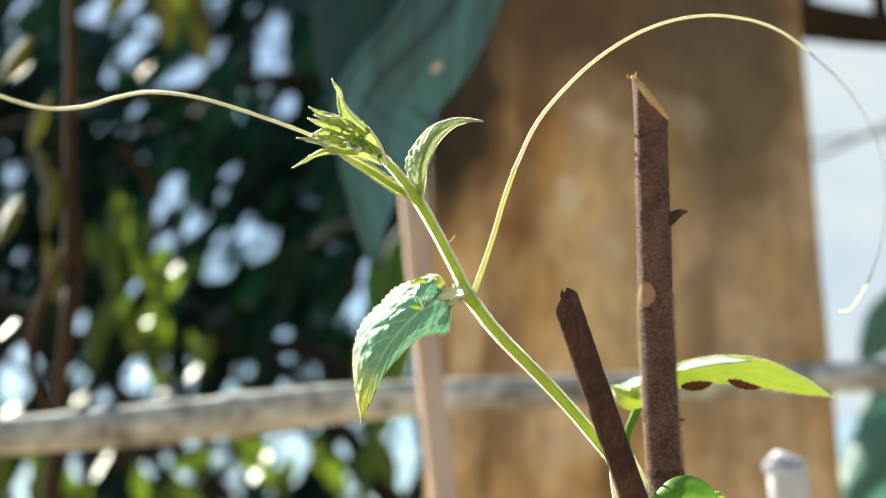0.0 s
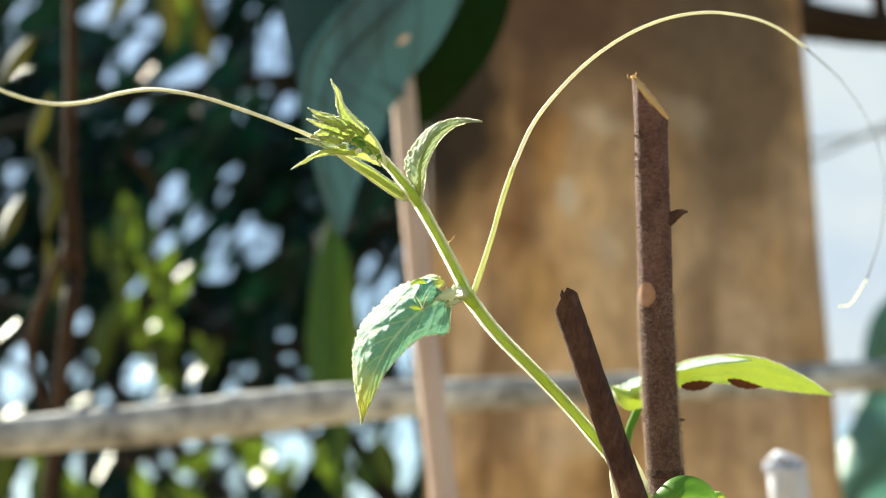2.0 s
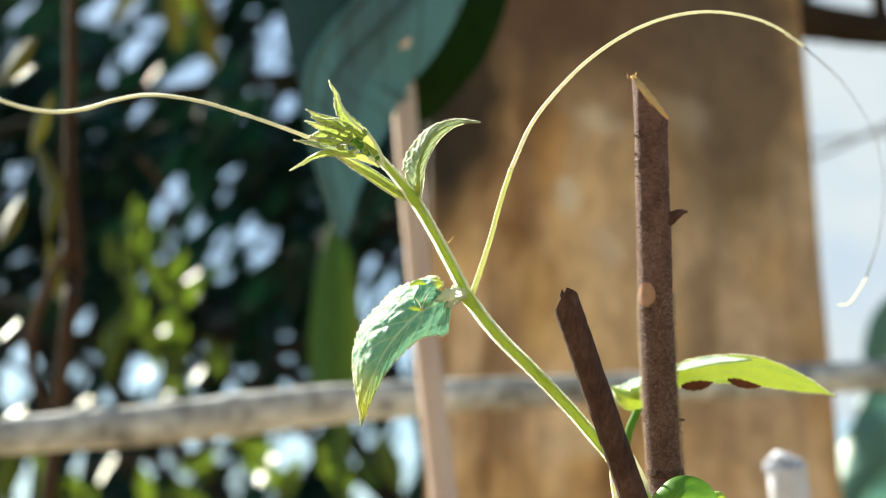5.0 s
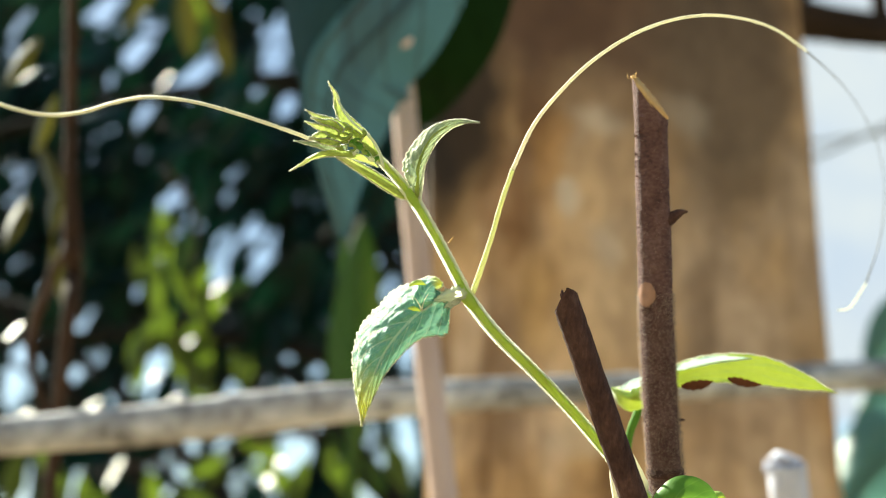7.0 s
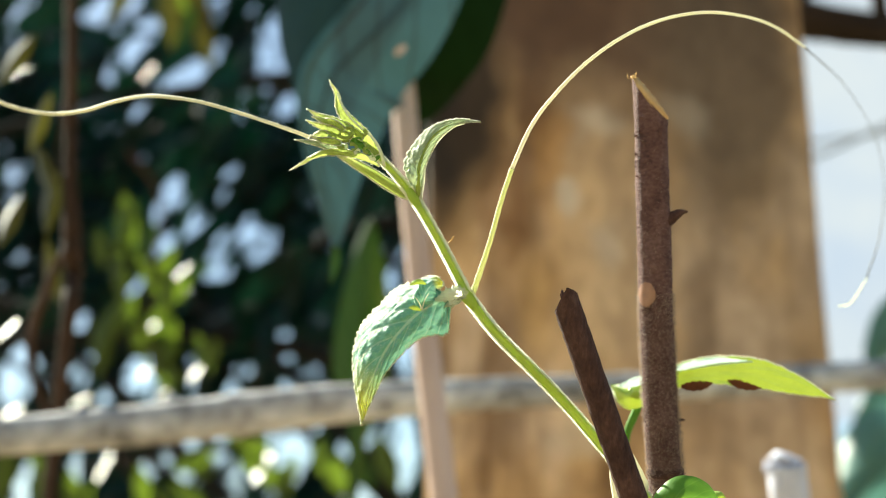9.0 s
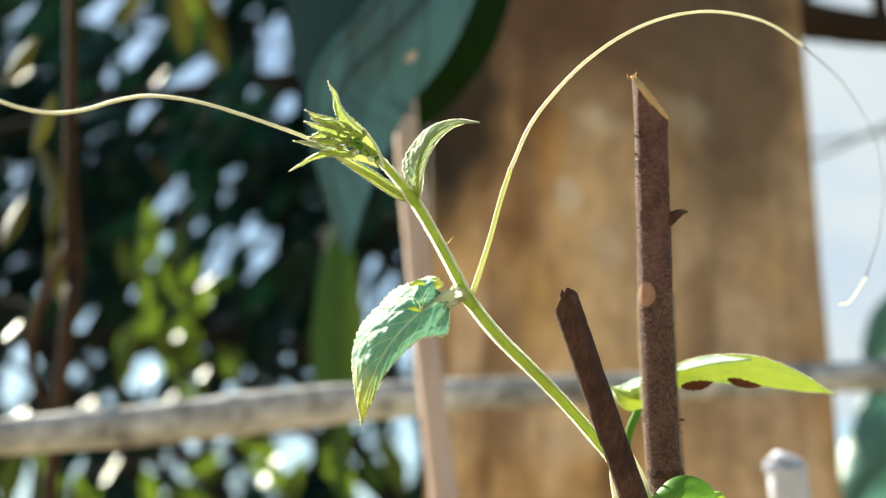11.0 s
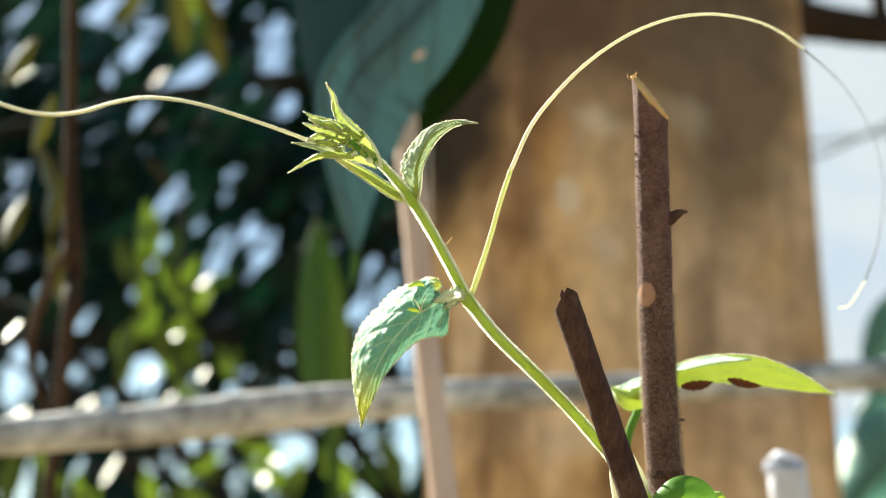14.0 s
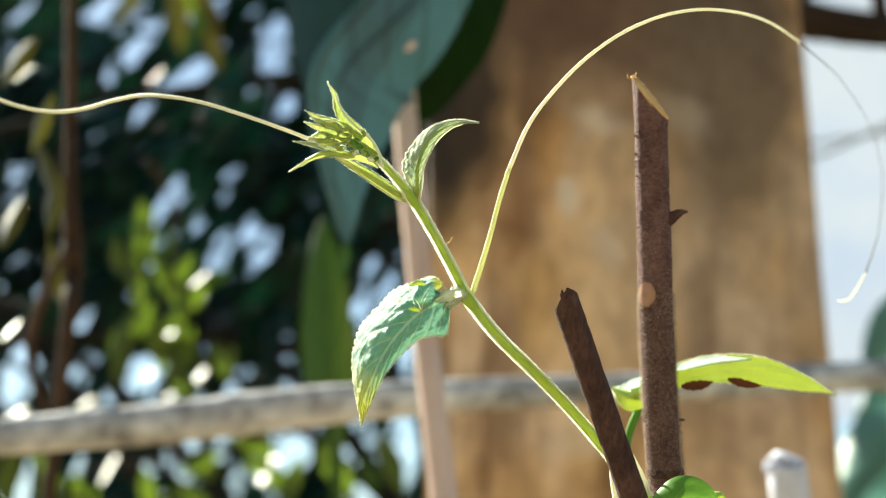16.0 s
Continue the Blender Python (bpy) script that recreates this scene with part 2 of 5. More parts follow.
FIBRE = bark_skin("bark_fibre", ((0.3, (0.2, 0.145, 0.115)), (0.7, (0.34, 0.26, 0.21))), 700, None, 0.0001)
CUT = bark_skin("cut_wood", ((0.3, (0.55, 0.3, 0.1)), (0.7, (0.78, 0.5, 0.2))), 1200, None, 0.0002)
SCAR = bark_skin("bark_scar", ((0.3, (0.28, 0.15, 0.1)), (0.7, (0.38, 0.22, 0.15))), 700, None, 0.0001)
BAMBOO = bark_skin("weathered_bamboo", ((0.38, (0.12, 0.113, 0.108)), (0.46, (0.34, 0.33, 0.325)), (0.54, (0.54, 0.53, 0.52)), (0.63, (0.76, 0.75, 0.74))), 65, (1, 1, 1), 0.003, 0.8)
PINKISH = bark_skin("peeled_stick", ((0.3, (0.42, 0.29, 0.24)), (0.7, (0.62, 0.47, 0.4))), 80, (1, 1, 0.2), 0.0005, 0.7)
TWIG = bark_skin("brown_twig", ((0.3, (0.01, 0.005, 0.0025)), (0.7, (0.07, 0.034, 0.016))), 120, (1, 1, 0.25), 0.0008)
PALE = bark_skin("bleached_wood", ((0.3, (0.4, 0.41, 0.5)), (0.7, (0.64, 0.65, 0.74))), 150, (1, 1, 0.3), 0.0004)
# Near-black bark that carries the crowns' shade in its colour.
TRUNK = bark_skin("shaded_trunk", ((0.3, (0.002, 0.0024, 0.002)), (0.7, (0.006, 0.0066, 0.005))), 30, (1, 1, 0.2), 0.003)
BOUGH = bark_skin("brown_bough", ((0.3, (0.014, 0.009, 0.006)), (0.7, (0.045, 0.03, 0.02))), 30, (1, 1, 0.3), 0.003)
CABLE = bark_skin("grey_cable", ((0.3, (0.2, 0.21, 0.22)), (0.7, (0.3, 0.31, 0.32))), 60, None, 0.0002)


def plaster_skin():
    """Ochre cement render: blotches, dark runs of damp, pale scuffs; leaf shade painted at the top and upper left."""
    mat, t, b, out = nodes_of("stained_render")
    blotch = noisy(t, 11, 4, 0.55, (1.0, 1.0, 0.5))
    runs = noisy(t, 24, 4, 0.6, (1.0, 1.0, 0.2))
    fine = noisy(t, 300, 5, 0.65)
    base = ramp(t, blotch, ((0.37, (0.41, 0.225, 0.08)), (0.5, (0.72, 0.455, 0.215)), (0.62, (0.78, 0.56, 0.36))))
    dirt = ramp(t, runs, ((0.36, (0.34, 0.28, 0.23)), (0.56, (1, 1, 1))))
    c = mixed(t, 0.95, base, dirt, "MULTIPLY")
    coord = add(t, "TexCoord")
    warp = add(t, "TexNoise", Scale=25.0, Detail=3.0)
    t.links.new(coord.outputs["Object"], warp.inputs["Vector"])
    bent = t.nodes.new("ShaderNodeVectorMath")
    bent.operation = "MULTIPLY_ADD"
    bent.inputs[1].default_value = (0.045, 0.0, 0.045)
    t.links.new(warp.outputs["Color"], bent.inputs[0])
    t.links.new(coord.outputs["Object"], bent.inputs[2])
    foot = (at(757, 441, 0.9) + at(1455, 441, 0.9)) / 2
    # stains, and shade painted at the top and upper left: middle, half width and half height, colour, strength
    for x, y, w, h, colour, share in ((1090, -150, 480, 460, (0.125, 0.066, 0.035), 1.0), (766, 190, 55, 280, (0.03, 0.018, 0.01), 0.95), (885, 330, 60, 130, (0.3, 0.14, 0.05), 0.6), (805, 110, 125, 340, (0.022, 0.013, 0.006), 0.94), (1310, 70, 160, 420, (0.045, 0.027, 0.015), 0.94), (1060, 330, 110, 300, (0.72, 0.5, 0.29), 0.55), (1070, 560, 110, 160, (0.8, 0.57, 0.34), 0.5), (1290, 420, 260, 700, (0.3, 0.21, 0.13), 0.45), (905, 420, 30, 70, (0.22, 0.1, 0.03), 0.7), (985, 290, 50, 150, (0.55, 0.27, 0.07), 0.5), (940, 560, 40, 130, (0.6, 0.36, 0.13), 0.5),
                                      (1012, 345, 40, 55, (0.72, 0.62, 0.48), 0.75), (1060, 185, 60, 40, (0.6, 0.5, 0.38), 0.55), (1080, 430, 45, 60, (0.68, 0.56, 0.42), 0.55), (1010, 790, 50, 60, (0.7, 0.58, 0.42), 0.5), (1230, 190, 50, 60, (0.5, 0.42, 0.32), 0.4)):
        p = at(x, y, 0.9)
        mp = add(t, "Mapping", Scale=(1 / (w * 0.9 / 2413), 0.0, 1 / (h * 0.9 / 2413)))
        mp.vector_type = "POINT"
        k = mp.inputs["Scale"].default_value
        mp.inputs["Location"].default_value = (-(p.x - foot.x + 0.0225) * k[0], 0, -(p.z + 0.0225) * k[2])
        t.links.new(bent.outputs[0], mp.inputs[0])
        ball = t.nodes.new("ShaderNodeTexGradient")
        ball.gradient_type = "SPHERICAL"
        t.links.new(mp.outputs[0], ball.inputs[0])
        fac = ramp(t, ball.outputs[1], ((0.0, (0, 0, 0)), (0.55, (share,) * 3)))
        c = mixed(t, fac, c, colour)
    c = mixed(t, 0.45, c, ramp(t, noisy(t, 75, 5, 0.65, (1.0, 1.0, 0.6)), ((0.35, (0.5, 0.42, 0.36)), (0.62, (1.25, 1.2, 1.15)))), "MULTIPLY")
    c = mixed(t, 0.3, c, ramp(t, fine, ((0.3, (0.5, 0.5, 0.5)), (0.7, (1, 1, 1)))), "MULTIPLY")
    t.links.new(c, b.inputs["Base Color"])
    b.inputs["Roughness"].default_value = 0.9
    bumped(t, b, mixed(t, 0.5, fine, blotch), 0.5, 0.002)
    return mat


def soil_skin():
    mat, t, b, out = nodes_of("garden_soil")
    c = ramp(t, mixed(t, 0.5, noisy(t, 1.5), noisy(t, 40)), ((0.4, (0.2, 0.14, 0.08)), (0.5, (0.26, 0.19, 0.11)), (0.6, (0.15, 0.15, 0.05)), (0.75, (0.1, 0.13, 0.035))))
    t.links.new(c, b.inputs["Base Color"])
    b.inputs["Roughness"].default_value = 0.95
    bumped(t, b, noisy(t, 30), 0.8, 0.03)
    return mat


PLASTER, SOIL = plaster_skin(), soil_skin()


# ------------------------------------------------------------ setting
def ground():
    bm = bmesh.new()
    n, size = 40, 300.0
    edge = [math.copysign(abs(k / n) ** 3 * size, k) for k in range(-n, n + 1)]
    rows = [[bm.verts.new((x, y, 0.05 * noise.noise((x * 0.4, y * 0.4, 0)) - 0.03)) for x in edge] for y in edge]
    for a, b in zip(rows, rows[1:]):
        for k in range(2 * n):
            bm.faces.new((a[k], a[k + 1], b[k + 1], b[k]))
    me = bpy.data.meshes.new("ground")
    bm.to_mesh(me)
    bm.free()
    me.materials.append(SOIL)
    tagged(new("ground", me), "brown garden soil with patches of low grass", "ground", kind="structure")


def pillar():
    """A square rendered pillar with rounded, chipped arrises."""
    left, right = at(757, 441, 0.9), at(1455, 441, 0.9)
    wide, y0 = right.x - left.x, left.y
    root = thing("pillar", Matrix.Translation((left.x + wide / 2, y0 + wide / 2, 0)), "brown stained cement-rendered garden pillar beside a pole fence", "pillar")
    bm = bmesh.new()
    h, r, c = wide / 2, 0.005, Vector((left.x + wide / 2, y0 + wide / 2, 0))
    rings = []
    outline = []
    for side in range(4):
        turn = Matrix.Rotation(side * math.pi / 2, 3, "Z")
        for k in range(14):
            outline.append((turn @ Vector((h, (h - r) * (2 * k / 13 - 1), 0)), turn @ Vector((1, 0, 0))))
        for a in (22.5, 45, 67.5):
            q = Vector((math.cos(radians(a)), math.sin(radians(a)), 0))
            outline.append((turn @ (Vector((h - r, h - r, 0)) + q * r), turn @ q))
    for i in range(61):
        z = -0.05 + i * 0.05
        rings.append([bm.verts.new(c + p + q * 0.0025 * noise.noise(((p.x + 3) * 9, p.y * 9, z * 7)) + Vector((0, 0, z))) for p, q in outline])
    for a, b in zip(rings, rings[1:]):
        for k in range(len(outline)):
            j = (k + 1) % len(outline)
            bm.faces.new((a[k], a[j], b[j], b[k]))
    bm.faces.new(rings[-1])
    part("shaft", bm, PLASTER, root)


def sky_glow():
    """Glowing sheet added to brighten the low sky beyond the pillar, far behind everything."""
    mat, t, b, out = nodes_of("sky_glow_sheet")
    glow = add(t, "Emission", Strength=SKY_GLOW)
    t.links.new(ramp(t, noisy(t, 0.12, 3, 0.5), ((0.3, (0.7, 0.8, 1.0)), (0.7, (0.86, 0.91, 1.0)))), glow.inputs["Color"])
    t.links.new(glow.outputs[0], out.inputs[0])
    bm = bmesh.new()
    rows = []
    for i in range(25):
        row = []
        for j in range(25):
            u, v = 1240 + 42 * i, -260 + 42 * j
            swell = noise.noise((i * 0.35, j * 0.35, 2)) + 0.5 * noise.noise((i * 0.9, j * 0.9, 5))
            row.append(bm.verts.new(at(u + 14 * swell, v, 90 + 5 * swell + 0.05 * (i - 12) ** 2)))
        rows.append(row)
    for a, b2 in zip(rows, rows[1:]):
        for j in range(24):
            bm.faces.new((a[j], a[j + 1], b2[j + 1], b2[j]))
    me = bpy.data.meshes.new("backdrop")
    bm.to_mesh(me)
    bm.free()
    me.materials.append(mat)
    tagged(new("backdrop", me), "glowing white sheet added to brighten the low sky", "sky", kind="structure")


ground()
pillar()
SKY_GLOW = 0.235
sky_glow()


# ------------------------------------------------------------ pole fence
def to_ground(p, way):
    """Where the line from p along way comes a little way into the ground."""
    way = Vector(way)
    return p + way * ((p.z + 0.08) / -way.z)


def rail():
    root = thing("fence_rail", Matrix.Translation(at(784, 705, 0.68)), "weathered grey bamboo pole lying across the fence", "fence rail")
    rows = smooth_line([(-700, 842, 0.52, 80), (0, 774, 0.6, 68), (300, 748, 0.63, 74), (600, 715, 0.66, 70), (900, 696, 0.70, 56), (1250, 680, 0.75, 53), (1568, 664, 0.80, 54), (2300, 630, 0.9, 50)], 120)
    for r in rows:
        r[3] *= 1 + 0.06 * math.exp(-((r[0] - 420) / 14) ** 2)
    part("pole", tube([at(*r[:3]) for r in rows], [r[3] * r[2] / 4826 for r in rows], sides=20, rough=0.05, grain=60), BAMBOO, root)
    for x, y, d, w in ((420, 735.5, 0.6425, 78),):
        a, b = at(x - 5, y + 0.4, d), at(x + 5, y - 0.4, d)
        rows = [a.lerp(b, k / 6) for k in range(7)]
        part("node_ring", tube(rows, [w * d / 4826 * (1.03 + 0.07 * math.sin(math.pi * k / 6)) for k in range(7)], sides=20), BAMBOO, root)


def stake(name, top, low, wide, material, label, rough=0.06, grain=250, category="stick"):
    """A stake from its top to the ground; top and low as at() takes them."""
    a, b = at(*top), at(*low)
    foot = to_ground(a, (b - a).normalized())
    root = thing(name, Matrix.Translation(foot), label, category)
    n = 160
    line = [a.lerp(foot, (k / n) ** 1.7) for k in range(n + 1)]
    line = [p + Vector((noise.noise(p * 9), noise.noise(p * 9 + Vector((5, 0, 0))), 0)) * 0.002 * min(1, k / 40) for k, p in enumerate(line)]
    r = wide * top[2] / 4826
    part("shaft", tube(line, [r * (0.96 + 0.1 * min(1, k / 60)) for k in range(n + 1)], sides=18, rough=rough, grain=grain), material, root)
    return root, a, r


rail()
stake("fence_stick", (648, -450, 0.66), (780, 830, 0.55), 38, PINKISH, "peeled pinkish-brown stick tied upright in the fence", 0.04, 90)


def tall_stick():
    """Rough brown stick with a slanting cut, a spur, a scar and a broken twig."""
    d = 0.268
    bend = smooth_line([(1146, 100), (1155, 300), (1159.5, 520), (1168, 700), (1179, 860)], 120)
    a, b = at(*bend[0], d), at(*bend[-1], d)
    foot = to_ground(b, (b - at(*bend[-30], d)).normalized())
    root = thing("cut_stick", Matrix.Translation(foot), "rough reddish-brown stick with a slanting cut top", "stick", "cut sticks by the vine")
    r = 30 * d / 2413
    line = [at(*p, d) for p in bend] + [b.lerp(foot, (k / 120) ** 1.6) for k in range(1, 121)]
    line = [p + RIGHT * 0.0003 * noise.noise((0, 0, p.z * 60)) for p in line]
    bm = tube(line, [r * (1 + 0.04 * noise.noise((3, 1, p.z * 50)) - 0.03 * math.exp(-k / 30)) for k, p in enumerate(line)], sides=40, rough=0.045, grain=420)
    # the slanting cut runs from the tip on one side down to the other
    tip, low = at(1115, 132, d), at(1184, 212, d)
    slope = (low - tip).normalized()
    across = (AHEAD + UP * 0.3 + RIGHT * 0.2).normalized()
    normal = slope.cross(across).normalized()
    if normal.dot(UP) < 0:
        normal = -normal
    cut = bmesh.ops.bisect_plane(bm, geom=bm.verts[:] + bm.edges[:] + bm.faces[:], plane_co=tip.lerp(low, 0.5), plane_no=normal, clear_outer=True)
    rim = [e for e in cut["geom_cut"] if isinstance(e, bmesh.types.BMEdge)]
    loop = [v.co.copy() for v in {v for e in rim for v in e.verts}]
    part("shaft", bm, BARK, root)
    mid = sum(loop, Vector()) / len(loop)
    side = slope
    other = normal.cross(side)
    loop.sort(key=lambda p: math.atan2((p - mid).dot(other), (p - mid).dot(side)))
    face = bmesh.new()
    inner = [face.verts.new(mid + (p - mid) * 0.97 + normal * 0.00025 * (1 + noise.noise(p * 900))) for p in loop]
    outer = [face.verts.new(p + (p - mid) * 0.02 - normal * 0.0002 + normal * 0.0004 * noise.noise(p * 1500)) for p in loop]
    centre = face.verts.new(mid + normal * 0.0003)
    for k in range(len(loop)):
        j = (k + 1) % len(loop)
        face.faces.new((outer[k], outer[j], inner[j], inner[k]))
        face.faces.new((inner[k], inner[j], centre))
    part("cut_face", face, CUT, root, "pale splintered cut wood")
    rng = random.Random(5)
    chips = bmesh.new()
    for k in range(9):
        p = at(rng.uniform(1110, 1126), rng.uniform(130, 140), d + rng.uniform(-0.001, 0.002))
        q = p + UP * rng.uniform(0.0, 0.0005) + RIGHT * rng.uniform(-0.0005, 0.0005)
        s = RIGHT * 0.0002
        o = AHEAD * 0.0003
        vs = [chips.verts.new(v) for v in (p + s - UP * 0.001, p - s - UP * 0.001, p + o - UP * 0.001, q)]
        for f in ((0, 1, 3), (1, 2, 3), (2, 0, 3)):
            chips.faces.new([vs[i] for i in f])
    part("splinters", chips, CUT, root, kind="stuff")
    skin = [(1151, 215, d, 58), (1155, 300, d, 59), (1157, 400, d, 60), (1160, 520, d, 61), (1168, 700, d, 61), (1183, 900, d, 62)]
    for k, (first, count) in enumerate(((0, 200), (1, 300), (2, 1800), (3, 8000))):
        sleeve = rod(skin[first:], 40, sides=24, close=False)
        part("fibre", hairs(sleeve, count, 0.0009, 0.00004, 91 + k, lean=1.0), FIBRE, root, "short pale bark fibres", kind="stuff")
        sleeve.free()
    part("spur", rod([(1176, 394, d - 0.001, 26), (1194, 382, d - 0.001, 20), (1206, 376, d - 0.001, 12), (1217, 375, d - 0.001, 3)], 14, sides=10, rough=0.15, grain=900), BARK_DARK, root, "short broken side spur")
    part("twig_stub", rod([(1196, 743, d, 7), (1206, 743, d, 5), (1212, 744, d, 2)], 6, sides=6), BARK_DARK, root)
    ring = [at(1177.5, y, d) for y in (828, 832, 836, 840, 844)]
    part("node_ring", tube(ring, [r * w for w in (1.02, 1.07, 1.1, 1.08, 1.02)], sides=24, rough=0.08, grain=700), BARK_DARK, root, "dark swollen ring")
    warts = random.Random(23)
    for k in range(16):
        y = warts.uniform(190, 420)
        x = 1151 + (y - 215) * 0.032
        a1 = warts.uniform(-1.45, -0.2) if k % 3 else -1.35
        p = at(x, y, d) + RIGHT * (r * 0.98 * math.sin(a1)) - AHEAD * (r * 0.98 * math.cos(a1))
        way = (RIGHT * math.sin(a1) - AHEAD * math.cos(a1)) * 0.0003
        part("wart", tube([p - way, p, p + way * 0.6, p + way], [0.00034, 0.0003, 0.0002, 0.00006], sides=7), BARK, root)
    # an oval scar lying on the bark
    scar = bmesh.new()
    ring = []
    for s in (1.0, 0.7, 0.35):
        ring.append([])
        for k in range(20):
            an = 2 * math.pi * k / 20
            wob = 1 + 0.12 * noise.noise((math.cos(an) * 2, math.sin(an) * 2, 3))
            u, v = -0.10 + math.cos(an) * 0.56 * s * wob, math.sin(an) * 0.0024 * s * wob
            u = max(-1.5, u * 1.05 - 0.62)
            rad = r * (1.055 if s == 1.0 else 1.085)
            ring[-1].append(scar.verts.new(at(1160, 521, d) - UP * v * 1.0 + RIGHT * (rad * math.sin(u)) - AHEAD * (rad * math.cos(u))))
    for a1, b1 in zip(ring, ring[1:]):
        for k in range(20):
            scar.faces.new((a1[k], a1[(k + 1) % 20], b1[(k + 1) % 20], b1[k]))
    scar.faces.new(ring[-1])
    part("scar", scar, SCAR, root, "pinkish bare scar in the bark")


def short_stick():
    d = 0.232
    a, b = at(989, 500, d), at(1124, 890, d)
    way = (b - a).normalized()
    foot = to_ground(a, way)
    root = thing("cut_stick", Matrix.Translation(foot), "dark brown leaning stick with a blunt cut top", "stick", "cut sticks by the vine")
    r = 24.5 * d / 2413
    n = 240
    line = [a + (foot - a) * (k / n) ** 2.2 for k in range(n + 1)]
    bm = tube(line, [r * (1 + 0.035 * noise.noise((7, 1, p.z * 60))) for p in line], sides=32, rough=0.05, grain=600)
    # a short blunt top and a longer slanting cut beside it
    for p, q in ((at(990, 514, d), at(1024, 521, d)), (at(974, 566, d), at(1005, 510, d))):
        slope = (q - p).normalized()
        normal = slope.cross((AHEAD - UP * 0.35).normalized()).normalized()
        normal = -normal if normal.dot(way) > 0 else normal
        cut = bmesh.ops.bisect_plane(bm, geom=bm.verts[:] + bm.edges[:] + bm.faces[:], plane_co=p, plane_no=normal, clear_outer=True)
        bmesh.ops.holes_fill(bm, edges=[e for e in cut["geom_cut"] if isinstance(e, bmesh.types.BMEdge)], sides=0)
    part("shaft", bm, BARK_DARK, root)
    chips = bmesh.new()
    rng = random.Random(8)
    for k in range(16):
        p = at(rng.uniform(994, 1016), rng.uniform(515, 521), d + rng.uniform(-0.0015, 0.0015))
        q = p + UP * rng.uniform(0.0001, 0.0006)
        vs = [chips.verts.new(v) for v in (p + RIGHT * 0.0004 - UP * 0.0008, p - RIGHT * 0.0004 - UP * 0.0008, p + AHEAD * 0.0005 - UP * 0.0008, q)]
        for f in ((0, 1, 3), (1, 2, 3), (2, 0, 3)):
            chips.faces.new([vs[i] for i in f])
    part("splinters", chips, BARK_DARK, root, kind="stuff")


def pale_post():
    d = 0.5
    root, a, r = stake("pale_stick", (1391, 823, d), (1413, 1000, d), 70, PALE, "bleached whitish stick end standing in the fence", 0.08, 140)
    bm = tube([a + RIGHT * x + Vector((0, 0, z)) for x, z in ((0, 0), (0.0006, 0.0018), (0.0012, 0.0032), (0.0014, 0.0038))], [r * 0.94, r * 0.82, r * 0.55, r * 0.2], sides=14, rough=0.3, grain=300)
    part("frayed_end", bm, PALE, root)
    rng = random.Random(17)
    chips = bmesh.new()
    for k in range(34):
        an, out = rng.uniform(0, 2 * math.pi), rng.uniform(0.5, 0.98)
        p = a + Vector((math.cos(an), math.sin(an), 0)) * r * out
        vs = [chips.verts.new(v) for v in (p + Vector((0.0012, 0, -0.002)), p + Vector((-0.0012, 0, -0.002)), p + Vector((0, 0.0014, -0.002)), p + Vector((rng.uniform(-0.001, 0.001), 0, rng.uniform(0.0008, 0.0034))))]
        for f in ((0, 1, 3), (1, 2, 3), (2, 0, 3)):
            chips.faces.new([vs[i] for i in f])
    part("splinters", chips, PALE, root, kind="stuff")


tall_stick()
short_stick()
pale_post()


def brown_vine(rows, label, joints=()):
    root = thing("dry_vine", Matrix.Translation(at(rows[-1][0], rows[-1][1], rows[-1][2])), label, "vine stem", "dry vines on the fence")
    part("stem", rod(rows, 60, sides=10, rough=0.12, grain=90), TWIG, root)
    for x, y, d, w in joints:
        part("joint", rod([(x + 1, y - 16, d, w * 0.75), (x, y, d, w), (x - 1, y + 18, d, w * 0.8)], 10, sides=10, rough=0.15, grain=120), TWIG, root, "swollen joint")
    return root


DRY_VINE = brown_vine([(128, -260, 0.66, 20), (126, 40, 0.66, 20), (125, 200, 0.66, 21), (125, 340, 0.66, 23), (127, 420, 0.66, 33), (129, 480, 0.68, 34), (125, 540, 0.66, 28), (114, 620, 0.66, 24), (103, 720, 0.66, 23), (94, 820, 0.66, 24), (86, 900, 0.66, 25), (70, 1300, 0.67, 28), (60, 2600, 0.68, 34), (60, 5200, 0.7, 38)],
                      "upright dry brown vine stem with a swollen joint", ((128, 442, 0.66, 38), (125, 205, 0.66, 26)))
brown_vine([(126, 440, 0.655, 12), (100, 468, 0.66, 15), (84, 512, 0.66, 18), (62, 566, 0.66, 19), (54, 616, 0.66, 17), (62, 672, 0.66, 16), (80, 724, 0.66, 15), (92, 800, 0.655, 15), (86, 1200, 0.66, 16)], "thin bent dry brown vine stem hugging a thicker one")


